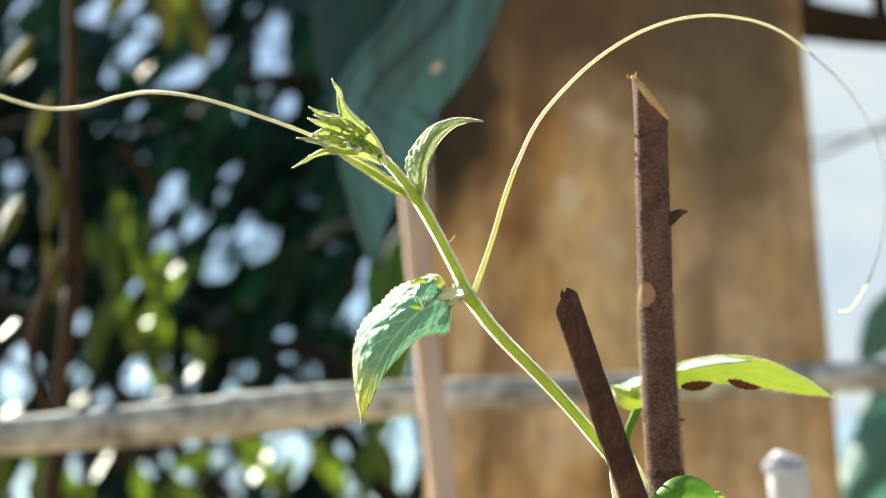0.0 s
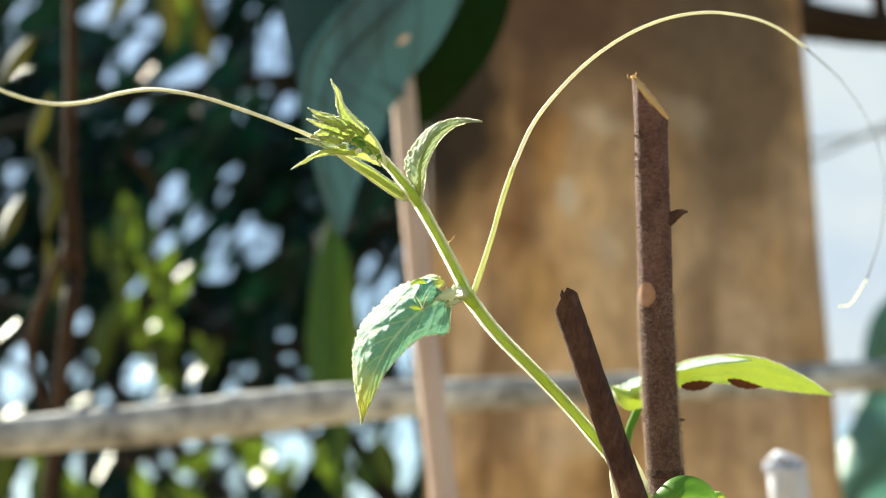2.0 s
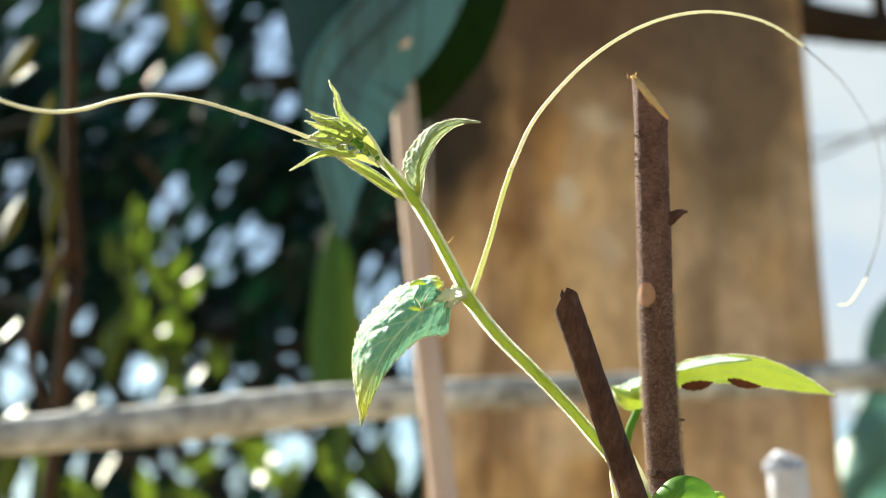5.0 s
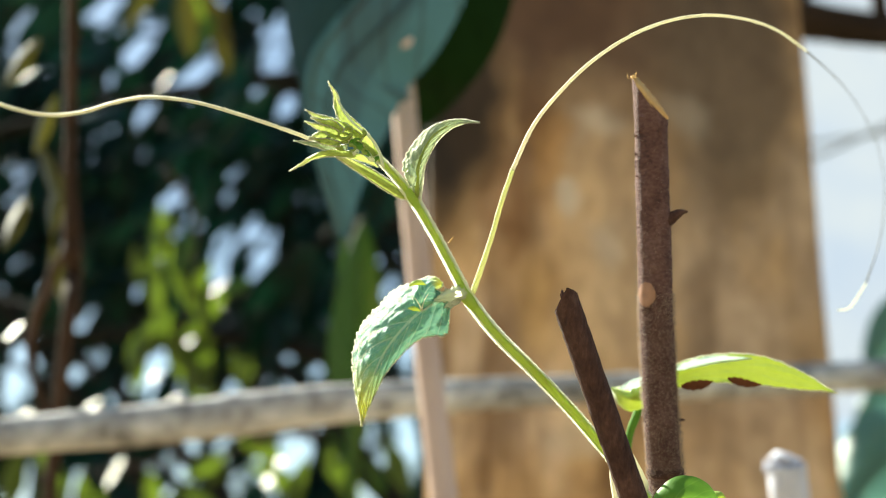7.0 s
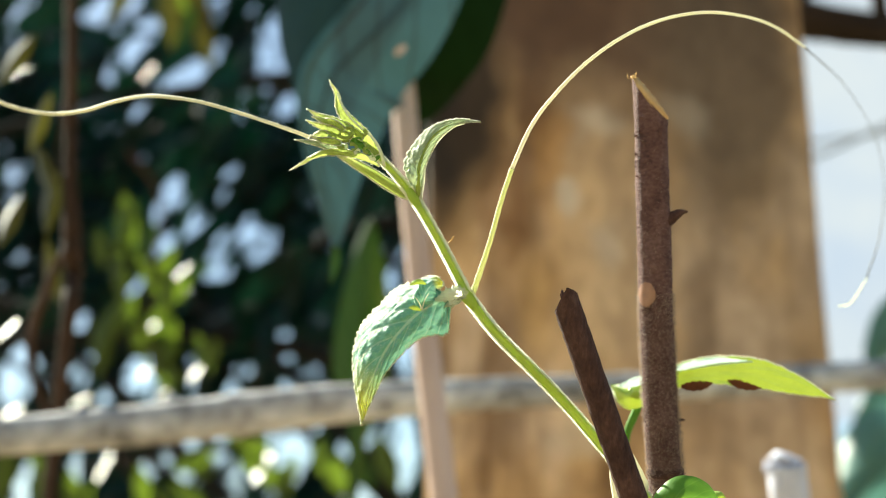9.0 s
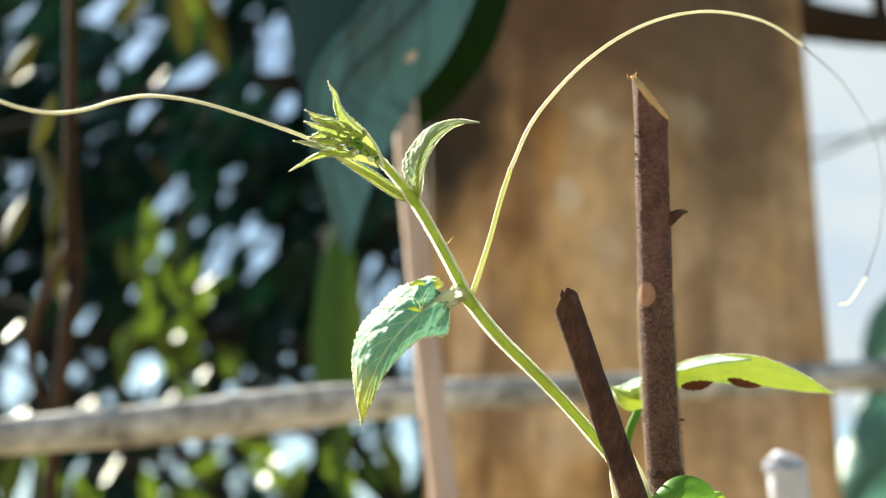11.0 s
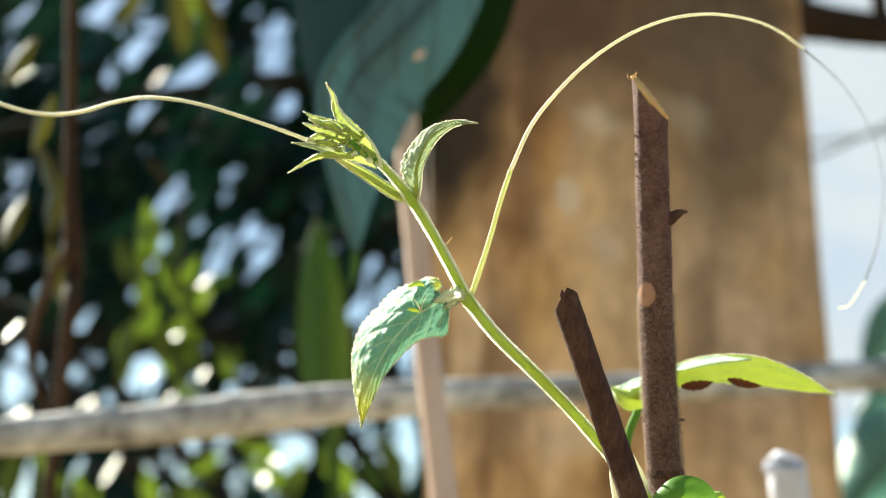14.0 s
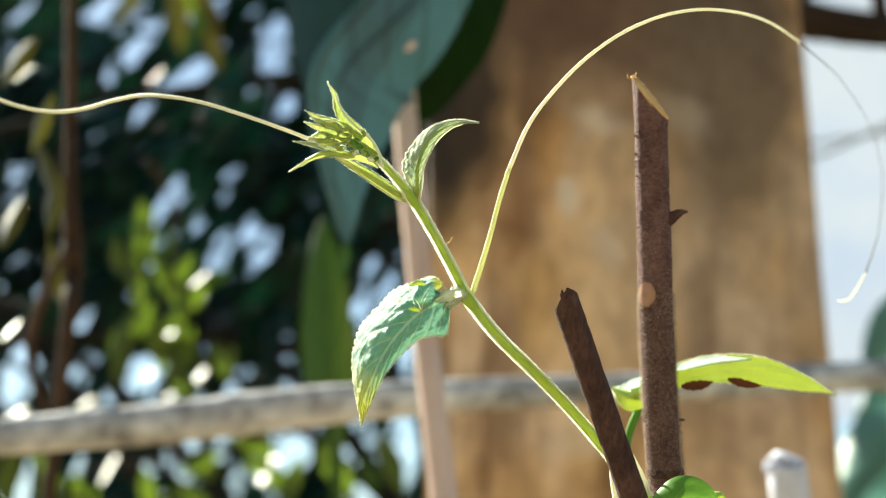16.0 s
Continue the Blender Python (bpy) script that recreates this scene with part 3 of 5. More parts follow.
# ------------------------------------------------------------ the climbing shoot
def shoot():
    root = thing("vine_shoot", stance(1062, 784, 0.2413), "hairy pale green climbing vine tip with tendrils and young leaves", "vine")
    d = 0.2413
    parts = {"root": root}
    stem_rows = [(1150, 884, d + 0.006, 27), (1108, 836, d + 0.005, 27), (1062, 782, d + 0.0035, 27), (1010, 722, d + 0.001, 27), (945, 655, d, 27), (880, 590, d, 27), (832, 528, d, 27), (812, 490, d, 24),
                 (770, 412, d, 23), (732, 352, d, 24), (700, 312, d, 19), (672, 282, d, 17), (650, 262, d, 13)]
    stem_rows = [(x - (3.5 if y > 400 else 1.5), y, z, w * 0.54) for x, y, z, w in stem_rows]
    bm = rod(stem_rows, 120, sides=20, rough=0.03, grain=900, ridges=6, ridge=0.14)
    fuzz = hairs(bm, 70000, 0.00062, 0.00005, 1, lean=0.6, sparse=0.988)
    stem = part("stem", bm, STEM, root)
    part("hair", fuzz, HAIR, stem, "fine white hairs", kind="stuff")
    # Pale strips down both sides stand in for the backlit halo of hairs.
    flat = smooth_line(stem_rows, 60)
    for share in (-0.64, 0.64):
        ridge = []
        for k in range(0, 60, 2):
            t = flat[min(k + 1, 59)][:2] - flat[max(k - 1, 0)][:2]
            t = t / np.linalg.norm(t)
            x, y, z, w = flat[k]
            thin = w * (0.19 - 0.1 * max(0, min(1, (y - 560) / 150)))
            ridge.append((x - t[1] * w * share, y + t[0] * w * share, z - 0.0004, thin, thin, 0, 0))
        bm = blade(ridge, 240, 2, 71, 0.2, 0, 0.05, 0.3, 3)
        fuzz = hairs(bm, 2500, 0.00028, 0.00004, 7 + int(share * 5), rim=True, lean=0.9)
        part("rib", bm, HAIR, stem, "thin pale strip added for the backlit rim of the stem")
        part("margin_hair", fuzz, HAIR, stem, kind="stuff")
    part("node", rod([(811, 505, d, 16), (820, 520, d, 21), (830, 532, d, 22), (841, 546, d, 17)], 12, sides=16, rough=0.05, grain=900), STEM, root, "swollen joint")
    part("node", rod([(721, 336, d, 13), (729, 350, d, 19), (741, 368, d, 14)], 10, sides=16, rough=0.05, grain=900), STEM, root)
    # downy tuft where the leaf stalk leaves the joint
    bm = rod([(826, 527, d - 0.0002, 11), (806, 526, d - 0.0002, 10), (785, 534, d + 0.001, 9), (762, 543, d + 0.0024, 8), (745, 547, d + 0.002, 7)], 20, sides=12)
    fuzz = hairs(bm, 3000, 0.0005, 0.00004, 2, lean=0.9)
    stalk = part("leaf_stalk", bm, TENDRIL, root, "downy whitish leaf stalk")
    for k, rows in enumerate(([(824, 524, d - 0.001, 5, 6, 0, 0), (810, 519, d - 0.002, 12, 10, 1.0, 1.0), (796, 522, d - 0.0024, 12, 10, 1.2, 1.0), (780, 528, d - 0.002, 7, 6, 0.5, 0.5), (768, 533, d - 0.0016, 1, 1, 0, 0)],
                              [(812, 532, d - 0.001, 3, 3, 0, 0), (804, 536, d - 0.0015, 5, 5, 0.5, 0.5), (796, 539, d - 0.0015, 4, 4, 0.4, 0.4), (789, 543, d - 0.0014, 1, 1, 0, 0)])):
        frill = blade(rows, 26, 6, 9, 0.3, 5, 0.3, 0.8, 94 + k)
        rim = hairs(frill, 500, 0.0004, 0.00004, 96 + k, rim=True, lean=0.8)
        part("frill", frill, HAIR, root, "crumpled whitish frill")
        part("margin_hair", rim, HAIR, stalk, kind="stuff")
    part("hair", fuzz, HAIR, stalk, kind="stuff")

    # the drooping heart-shaped leaf
    m = stance(800, 528, d)
    rows = [(806, 522, d + 0.0005, 7, 8, 0, 0), (790, 529, d, 18, 11, 0.5, 0), (768, 539, d - 0.0012, 54, 36, 1.2, 2.5), (742, 554, d - 0.0024, 50, 57, 1.2, 7), (715, 580, d - 0.0028, 33, 58, 1.0, 7.5), (688, 614, d - 0.0026, 26, 60, 0.8, 7.5),
            (667, 652, d - 0.002, 18, 47, 0.6, 5.5), (651, 694, d - 0.0008, 13, 24, 0.5, 2.4), (643, 727, d, 7, 8, 0.2, 0.3), (640, 752, d + 0.0006, 0.3, 0.3, 0, 0)]
    bm = blade(rows, 150, 24, teeth=40, tooth=0.04, veins=10, quilt=0.6, wave=0.8, seed=3, sweep=2.2, roll=2.4)
    rim = hairs(bm, 5200, 0.0004, 0.00004, 3, rim=True, lean=0.8)
    skin = hairs(bm, 5000, 0.0003, 0.000016, 4, lean=0.7)
    # White down only where the skin faces the sun, painting the lit edge.
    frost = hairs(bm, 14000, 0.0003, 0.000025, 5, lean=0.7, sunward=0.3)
    leaf = part("leaf", bm, DOWNY, root, "pale blue-green quilted heart-shaped leaf, drooping", m)
    part("margin_hair", rim, HAIR, leaf, kind="stuff")
    part("hair", skin, HAIR, leaf, kind="stuff")
    part("frost", frost, HAIR, leaf, "white down put only on the sunward side, for its sunlit whiteness", kind="stuff")
    parts["leaf"] = leaf
    ear = blade([(742, 546, d - 0.0022, 8, 8, 0, 0), (748, 528, d - 0.003, 18, 20, 1, 1.5), (757, 512, d - 0.0024, 20, 24, 2, 3), (768, 503, d - 0.001, 14, 16, 3, 3), (782, 504, d + 0.0005, 4, 5, 1, 1)], 40, 9, 14, 0.08, 6, 0.5, 1.4, 14)
    rim = hairs(ear, 700, 0.0005, 0.00004, 15, rim=True, lean=0.8)
    ear = part("lobe", ear, DOWNY, leaf, "frilled curled lobe")
    part("margin_hair", rim, HAIR, leaf, kind="stuff")
    part("lobe_tip", blade([(724, 506, d - 0.003, 1, 1, 0, 0), (732, 502, d - 0.0036, 4, 4, 0.4, 0.2), (743, 501, d - 0.0036, 5, 4, 0.4, 0.2), (753, 505, d - 0.003, 1, 1, 0, 0)], 16, 4), BRIGHT, leaf, "yellow-green tip of the lobe")
    # the yellow fold at its stalk, with raised ribs
    bm = blade([(722, 546, d - 0.0036, 1, 1, 0, 0), (732, 546, d - 0.0042, 4, 5, 0.3, 0.3), (744, 550, d - 0.0042, 1, 2, 0, 0)], 12, 4)
    for rows in ([(746, 550, d - 0.0044, 2.4), (741, 538, d - 0.0046, 1.8), (734, 528, d - 0.0046, 1)], [(746, 550, d - 0.0044, 2.2), (750, 534, d - 0.0048, 1.6), (758, 520, d - 0.0046, 1)]):
        part("vein", rod(rows, 12, sides=6), TENDRIL, leaf, "yellowish raised vein")
    part("fold", bm, BRIGHT, leaf, "yellow-green fold at the stalk")

    # young folded leaf on the upper joint
    m = stance(738, 350, d)
    rows = [(738, 352, d, 5, 5, 0, 0), (737, 326, d - 0.0006, 11, 9, 0.8, 0.3), (737, 298, d - 0.001, 24, 12, 2.2, 0.6), (748, 268, d - 0.001, 21, 13, 2.2, 0.6), (765, 241, d - 0.0008, 15, 11, 1.6, 0.4),
            (790, 224, d - 0.0004, 9, 7, 0.8, 0.2), (815, 216, d, 4, 3, 0, 0), (846, 217, d + 0.0004, 0.4, 0.4, 0, 0)]
    bm = blade(rows, 90, 12, teeth=20, tooth=0.07, veins=11, quilt=0.34, wave=0.6, seed=5, sweep=2.5, roll=2.0)
    rim = hairs(bm, 3600, 0.00034, 0.00004, 6, rim=True, lean=0.8)
    # Sunward skin alone gets white down, to whiten it like sunlight.
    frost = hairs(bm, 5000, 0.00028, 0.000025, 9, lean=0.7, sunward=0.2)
    young = part("leaf", bm, FRESH, root, "small folded young leaf with a fine point", m)
    part("frost", frost, HAIR, young, "white down put only on the sunward side, for its sunlit whiteness", kind="stuff")
    part("margin_hair", rim, HAIR, young, kind="stuff")
    part("rib", rod([(738, 350, d, 10), (738, 318, d - 0.0012, 8), (740, 295, d - 0.0016, 6), (750, 266, d - 0.0015, 4.5), (767, 240, d - 0.0012, 3), (792, 223, d - 0.0006, 2)], 24, sides=8), YOUNG, young)
    part("rib", rod([(741, 354, d, 9), (747, 322, d - 0.0004, 6), (750, 296, d - 0.0004, 5), (762, 268, d - 0.0004, 4.5), (778, 245, d - 0.0003, 4), (800, 227, d, 3), (820, 220, d, 2)], 30, sides=8), HAIR, young, "pale thickened edge")
    part("curled_leaflet", blade([(730, 330, d - 0.002, 5, 5, 0, 0), (727, 312, d - 0.0026, 9, 10, 0.6, 0.6), (722, 300, d - 0.002, 6, 7, 0.5, 0.5), (716, 306, d - 0.001, 1, 1, 0, 0)], 24, 5, 8, 0.1, 5, 0.2, 0.4, 8), FRESH, young)

    # the unopened tip: pointed bracts over curled leaves
    # Darker green core and curl put shade into the gaps between bracts.
    bud = part("bud", rod([(668, 284, d, 14), (652, 268, d, 16), (630, 252, d, 18), (606, 242, d, 16), (586, 240, d, 10), (570, 242, d, 4)], 24, sides=14, rough=0.22, grain=1300), GREEN, root,
                            "cluster of curled unopened leaves", stance(660, 276, d))
    bracts = (
        # tall pointed bract with its broad back towards the stem
        [(664, 276, d - 0.001, 5, 9, 0, 0), (650, 248, d - 0.0016, 14, 10, 0.6, 0.4), (632, 228, d - 0.002, 16, 9, 0.8, 0.3), (612, 209, d - 0.0016, 15, 8, 0.5, 0.3), (599, 190, d - 0.001, 9, 6, 0.2, 0.2), (593, 168, d - 0.0004, 4, 4, 0, 0), (581, 146, d, 0.3, 0.3, 0, 0)],
        [(640, 246, d - 0.002, 6, 6, 0, 0), (610, 228, d - 0.0026, 9, 9, 0.4, 0.4), (585, 216, d - 0.0024, 7, 8, 0.4, 0.4), (562, 208, d - 0.0016, 5, 5, 0, 0), (542, 196, d - 0.0008, 0.3, 0.3, 0, 0)],
        [(620, 244, d - 0.003, 5, 5, 0, 0), (594, 235, d - 0.0034, 8, 7, 0.4, 0.4), (570, 228, d - 0.003, 6, 6, 0.3, 0.3), (540, 216, d - 0.0022, 0.3, 0.3, 0, 0)],
        [(616, 250, d - 0.0024, 5, 5, 0, 0), (586, 244, d - 0.0032, 8, 8, 0.4, 0.4), (566, 240, d - 0.003, 7, 7, 0.3, 0.3), (546, 247, d - 0.002, 0.4, 0.4, 0, 0)],
        [(612, 262, d - 0.001, 5, 5, 0, 0), (585, 262, d - 0.0014, 7, 7, 0.3, 0.3), (556, 256, d - 0.001, 5, 5, 0.2, 0.2), (521, 250, d, 0.3, 0.3, 0, 0)],
        [(606, 232, d - 0.0034, 4, 4, 0, 0), (588, 220, d - 0.0038, 5, 6, 0.2, 0.2), (570, 216, d - 0.0034, 4, 4, 0, 0), (551, 209, d - 0.0026, 0.3, 0.3, 0, 0)],
        [(600, 256, d - 0.0036, 4, 4, 0, 0), (582, 252, d - 0.004, 6, 6, 0.2, 0.2), (566, 250, d - 0.0036, 4, 4, 0, 0), (548, 243, d - 0.003, 0.3, 0.3, 0, 0)],
        # lower pointed leaf curving down
        [(668, 296, d - 0.0005, 1.5, 1.5, 0, 0), (656, 288, d - 0.002, 5, 5, 0.2, 0.2), (636, 279, d - 0.003, 9, 9, 0.5, 0.3), (605, 272, d - 0.0034, 9, 9, 0.6, 0.3), (576, 272, d - 0.003, 9, 8, 0.5, 0.3), (553, 279, d - 0.002, 6, 5, 0.2, 0.2), (534, 291, d - 0.001, 3, 3, 0, 0), (513, 303, d, 0.3, 0.3, 0, 0)],
    )
    for k, rows in enumerate(bracts):
        slim = (0.8, 0.85, 0.85, 0.85, 0.7, 0.9, 0.9, 0.62)[k]
        rows = [r[:3] + (r[3] * slim, r[4] * slim) + r[5:] for r in rows]
        bm = blade(rows, 44, 6, teeth=12, tooth=0.12, veins=7, quilt=0.16, wave=0.5, seed=20 + k)
        rim = hairs(bm, 1800, 0.00034, 0.00004, 30 + k, rim=True, lean=0.8)
        b = part("bract", bm, FRESH if k == 4 else YOUNG, bud)
        part("margin_hair", rim, HAIR, root, kind="stuff", m=stance(660, 276, d))
    rng = random.Random(11)
    for x, y, r, turn in ((606, 238, 15, 0.0), (634, 250, 12, 1.0), (622, 264, 10, 4.2), (588, 246, 9, 2.8), (648, 266, 8, 1.5), (618, 232, 8, 3.4), (640, 238, 7, 5.0), (600, 258, 8, 0.6), (632, 270, 6, 2.2), (656, 280, 6, 0.4)):
        rows = [(x + r * (1 - 0.13 * k) * math.cos(turn + k * 0.75), y + r * (1 - 0.13 * k) * math.sin(turn + k * 0.75) * 0.8, d - 0.0032 - 0.0001 * k, 8 - k * 0.9) for k in range(7)]
        part("curl", rod(rows, 26, sides=8, rough=0.1, grain=2000), HAIR if r == 6 else GREEN if r == 12 else YOUNG, bud, "tightly curled leaf tip")
    bm = rod([(678, 296, d - 0.001, 6), (671, 270, d - 0.0022, 6), (656, 245, d - 0.0028, 5), (630, 223, d - 0.003, 4), (613, 205, d - 0.0026, 4), (602, 187, d - 0.0018, 3), (594, 168, d - 0.001, 2)], 30, sides=8)
    part("rib", bm, HAIR, bud, "cream-coloured rib")

    # tendril reaching over the sticks
    m = stance(834, 522, d)
    rows = [(834, 524, d, 18), (846, 490, d, 17), (868, 420, d, 15), (884, 360, d, 14.5), (903, 300, d, 14), (938, 222, d, 13), (985, 160, d, 12), (1042, 104, d, 11.5), (1110, 58, d + 0.002, 10.5), (1180, 30, d + 0.006, 10), (1250, 20, d + 0.012, 9.5), (1320, 28, d + 0.024, 8.5), (1372, 47, d + 0.04, 7.5),
            (1420, 80, d + 0.06, 5), (1490, 145, d + 0.085, 2.6), (1540, 225, d + 0.1, 2.2), (1562, 310, d + 0.1, 2.2), (1556, 410, d + 0.09, 3), (1532, 490, d + 0.075, 5.5), (1505, 532, d + 0.065, 7), (1484, 538, d + 0.06, 5)]
    rows = [(x, y, z, w * 0.55) for x, y, z, w in rows]
    foot, tail, rows = rows[:5], rows[13:], rows[4:14]
    bm = rod(rows, 110, sides=10, rough=0.05, grain=1200)
    fuzz = hairs(bm, 6000, 0.00022, 0.000034, 40, lean=0.7, sparse=0.9)
    arc = part("tendril", bm, TENDRIL, root, "long thin arching tendril", m)
    part("hair", fuzz, HAIR, arc, kind="stuff")
    bm = rod(foot, 50, sides=10, rough=0.05, grain=1200)
    fuzz = hairs(bm, 4500, 0.00025, 0.000034, 42, lean=0.7, sparse=0.9)
    part("tendril_foot", bm, TENDRIL_FOOT, arc, "yellow-green foot")
    part("hair", fuzz, HAIR, arc, kind="stuff")
    # Far end dimmed by colour; the tip's backlight is painted in white.
    part("tendril_end", rod(tail[:6], 50, sides=8, rough=0.05, grain=1200), DIM_TENDRIL, arc, "far end dimmed by a darker grey-brown colour")
    part("tendril_tip", rod(tail[5:], 40, sides=8, rough=0.05, grain=1200), HAIR, arc, "fine hooked tip, whitened in place of backlight")
    parts["arc"] = arc
    # tendril from the upper joint, under the tip and away
    m = stance(560, 256, d)
    rows = [(722, 354, d + 0.001, 14), (692, 336, d + 0.002, 14), (650, 308, d + 0.003, 13), (606, 282, d + 0.003, 12), (566, 258, d + 0.002, 11), (538, 242, d + 0.001, 10), (480, 220, d + 0.002, 9), (420, 199, d + 0.005, 9), (350, 178, d + 0.01, 8.5),
            (290, 168, d + 0.016, 8.5), (250, 167, d + 0.021, 8.5), (200, 176, d + 0.026, 8.5), (150, 190, d + 0.031, 8.5), (105, 195, d + 0.035, 8.5), (60, 191, d + 0.039, 8.5), (10, 177, d + 0.043, 8.5), (-60, 150, d + 0.05, 8), (-130, 140, d + 0.055, 7)]
    rows = [(x, y, z, w * 0.7) for x, y, z, w in rows]
    bm = rod(rows, 130, sides=10, rough=0.05, grain=1200)
    fuzz = hairs(bm, 13000, 0.0003, 0.000034, 41, lean=0.7, sparse=0.9)
    wave = part("tendril", bm, TENDRIL, root, "long thin wavy tendril", m)
    base = [(724, 355, d + 0.0006, 3, 3, 0.2, 0.2), (706, 345, d + 0.001, 8, 7, 0.5, 0.5), (680, 328, d + 0.0016, 9, 8, 0.6, 0.6), (650, 308, d + 0.002, 8, 8, 0.5, 0.5), (620, 290, d + 0.002, 6, 6, 0.3, 0.3), (596, 276, d + 0.0018, 3, 3, 0, 0)]
    bm = blade(base, 60, 5, 30, 0.06, 0, 0.1, 0.2, 44)
    down = hairs(bm, 3000, 0.0004, 0.00005, 43, rim=True, lean=0.8)
    part("tendril_base", bm, YOUNG, wave, "broad yellow-green base")
    part("hair", down, HAIR, wave, kind="stuff")
    part("hair", fuzz, HAIR, wave, kind="stuff")
    parts["wave"] = wave
    # a speck caught on a strand of silk
    part("silk", rod([(776, 440, d, 1.0), (788, 433, d, 0.8), (798, 426, d, 0.8)], 8, sides=5), HAIR, root, "strand of silk")
    part("speck", rod([(794, 431, d, 1.5), (798, 425, d, 4), (802, 419, d, 1.5)], 8, sides=6), CUT, root)
    return parts


def side_leaf():
    """The bright leaf behind the tall stick, seen edge on, with eaten brown edges."""
    d = 0.279
    root = thing("vine_leaf", stance(1190, 668, d), "bright yellow-green vine leaf with eaten brown edges", "leaf")
    rows = [(1176, 672, d, 8, 8, 0, 0), (1196, 668, d, 20, 18, 0.3, 0), (1235, 657, d - 0.001, 24, 20, 0.4, 0), (1290, 651, d - 0.0015, 26, 24, 0.4, 0), (1345, 653, d - 0.0015, 25, 25, 0.4, 0), (1395, 663, d - 0.001, 18, 20, 0.3, 0), (1435, 674, d - 0.0005, 10, 12, 0.2, 0), (1458, 682, d, 4, 4, 0, 0), (1480, 690, d + 0.001, 0.4, 0.4, 0, 0)]
    bm = blade(rows, 110, 14, teeth=16, tooth=0.04, veins=9, quilt=0.14, wave=0.5, seed=51, sweep=3.0)
    rim = hairs(bm, 2600, 0.0004, 0.00005, 57, rim=True, lean=0.8)
    blade_ob = part("blade", bm, BRIGHT, root)
    part("margin_hair", rim, HAIR, blade_ob, kind="stuff")
    # Sky's sheen along the upper edge, added as a pale strip.
    part("turned_edge", blade([(1186, 655, d - 0.0015, 1, 1, 0, 0), (1205, 649, d - 0.003, 5, 6, 0, 1.5), (1235, 641, d - 0.0034, 7, 8, 0, 2), (1268, 634, d - 0.0034, 6, 8, 0, 2), (1300, 632, d - 0.003, 3, 5, 0, 1), (1330, 632, d - 0.002, 1, 1, 0, 0)], 40, 6, 9, 0.1, 0, 0.2, 0.5, 58), SKY_SHEEN, blade_ob, "whitish strip added for the sheen of the sky")
    for rows in ([(1206, 684, d - 0.004, 3, 3, 0, 0), (1222, 682, d - 0.0046, 7, 8, 0, 0), (1244, 679, d - 0.0046, 7, 8, 0, 0), (1262, 674, d - 0.004, 1, 1, 0, 0)],
                 [(1288, 668, d - 0.005, 2, 2, 0, 0), (1304, 673, d - 0.0055, 7, 6, 0, 0), (1326, 677, d - 0.0055, 6, 6, 0, 0), (1348, 678, d - 0.005, 1, 1, 0, 0)]):
        part("brown_edge", blade(rows, 16, 4, 5, 0.2, 0, 0.1, 0.3, 60), WITHERED, blade_ob, "withered brown patch")
    lobe = part("lobe", blade([(1178, 676, d, 12, 12, 0, 0), (1150, 690, d - 0.002, 22, 22, 2, 2), (1118, 706, d - 0.003, 24, 26, 3, 2), (1098, 698, d - 0.002, 14, 16, 2, 4), (1082, 688, d, 1, 1, 0, 0)], 30, 8, 8, 0.06, 5, 0.25, 1.0, 53), BRIGHT, root, "folded hind lobe")
    # The lobe's sky sheen is another added pale strip.
    part("turned_edge", blade([(1096, 690, d - 0.004, 1, 1, 0, 0), (1112, 684, d - 0.005, 6, 8, 0, 1), (1132, 677, d - 0.005, 7, 9, 0, 1), (1152, 672, d - 0.004, 4, 5, 0, 0)], 24, 5, 6, 0.1, 0, 0.2, 0.4, 59), SKY_SHEEN, lobe, "whitish strip added for the sheen of the sky")
    part("leaf_stalk", rod([(1150, 690, d + 0.001, 12), (1138, 712, d + 0.001, 14), (1126, 742, d + 0.001, 15), (1116, 774, d + 0.001, 14), (1112, 830, d, 13), (1118, 884, d, 13)], 24, sides=10), GREEN, root, "dark green leaf stalk")
    return root


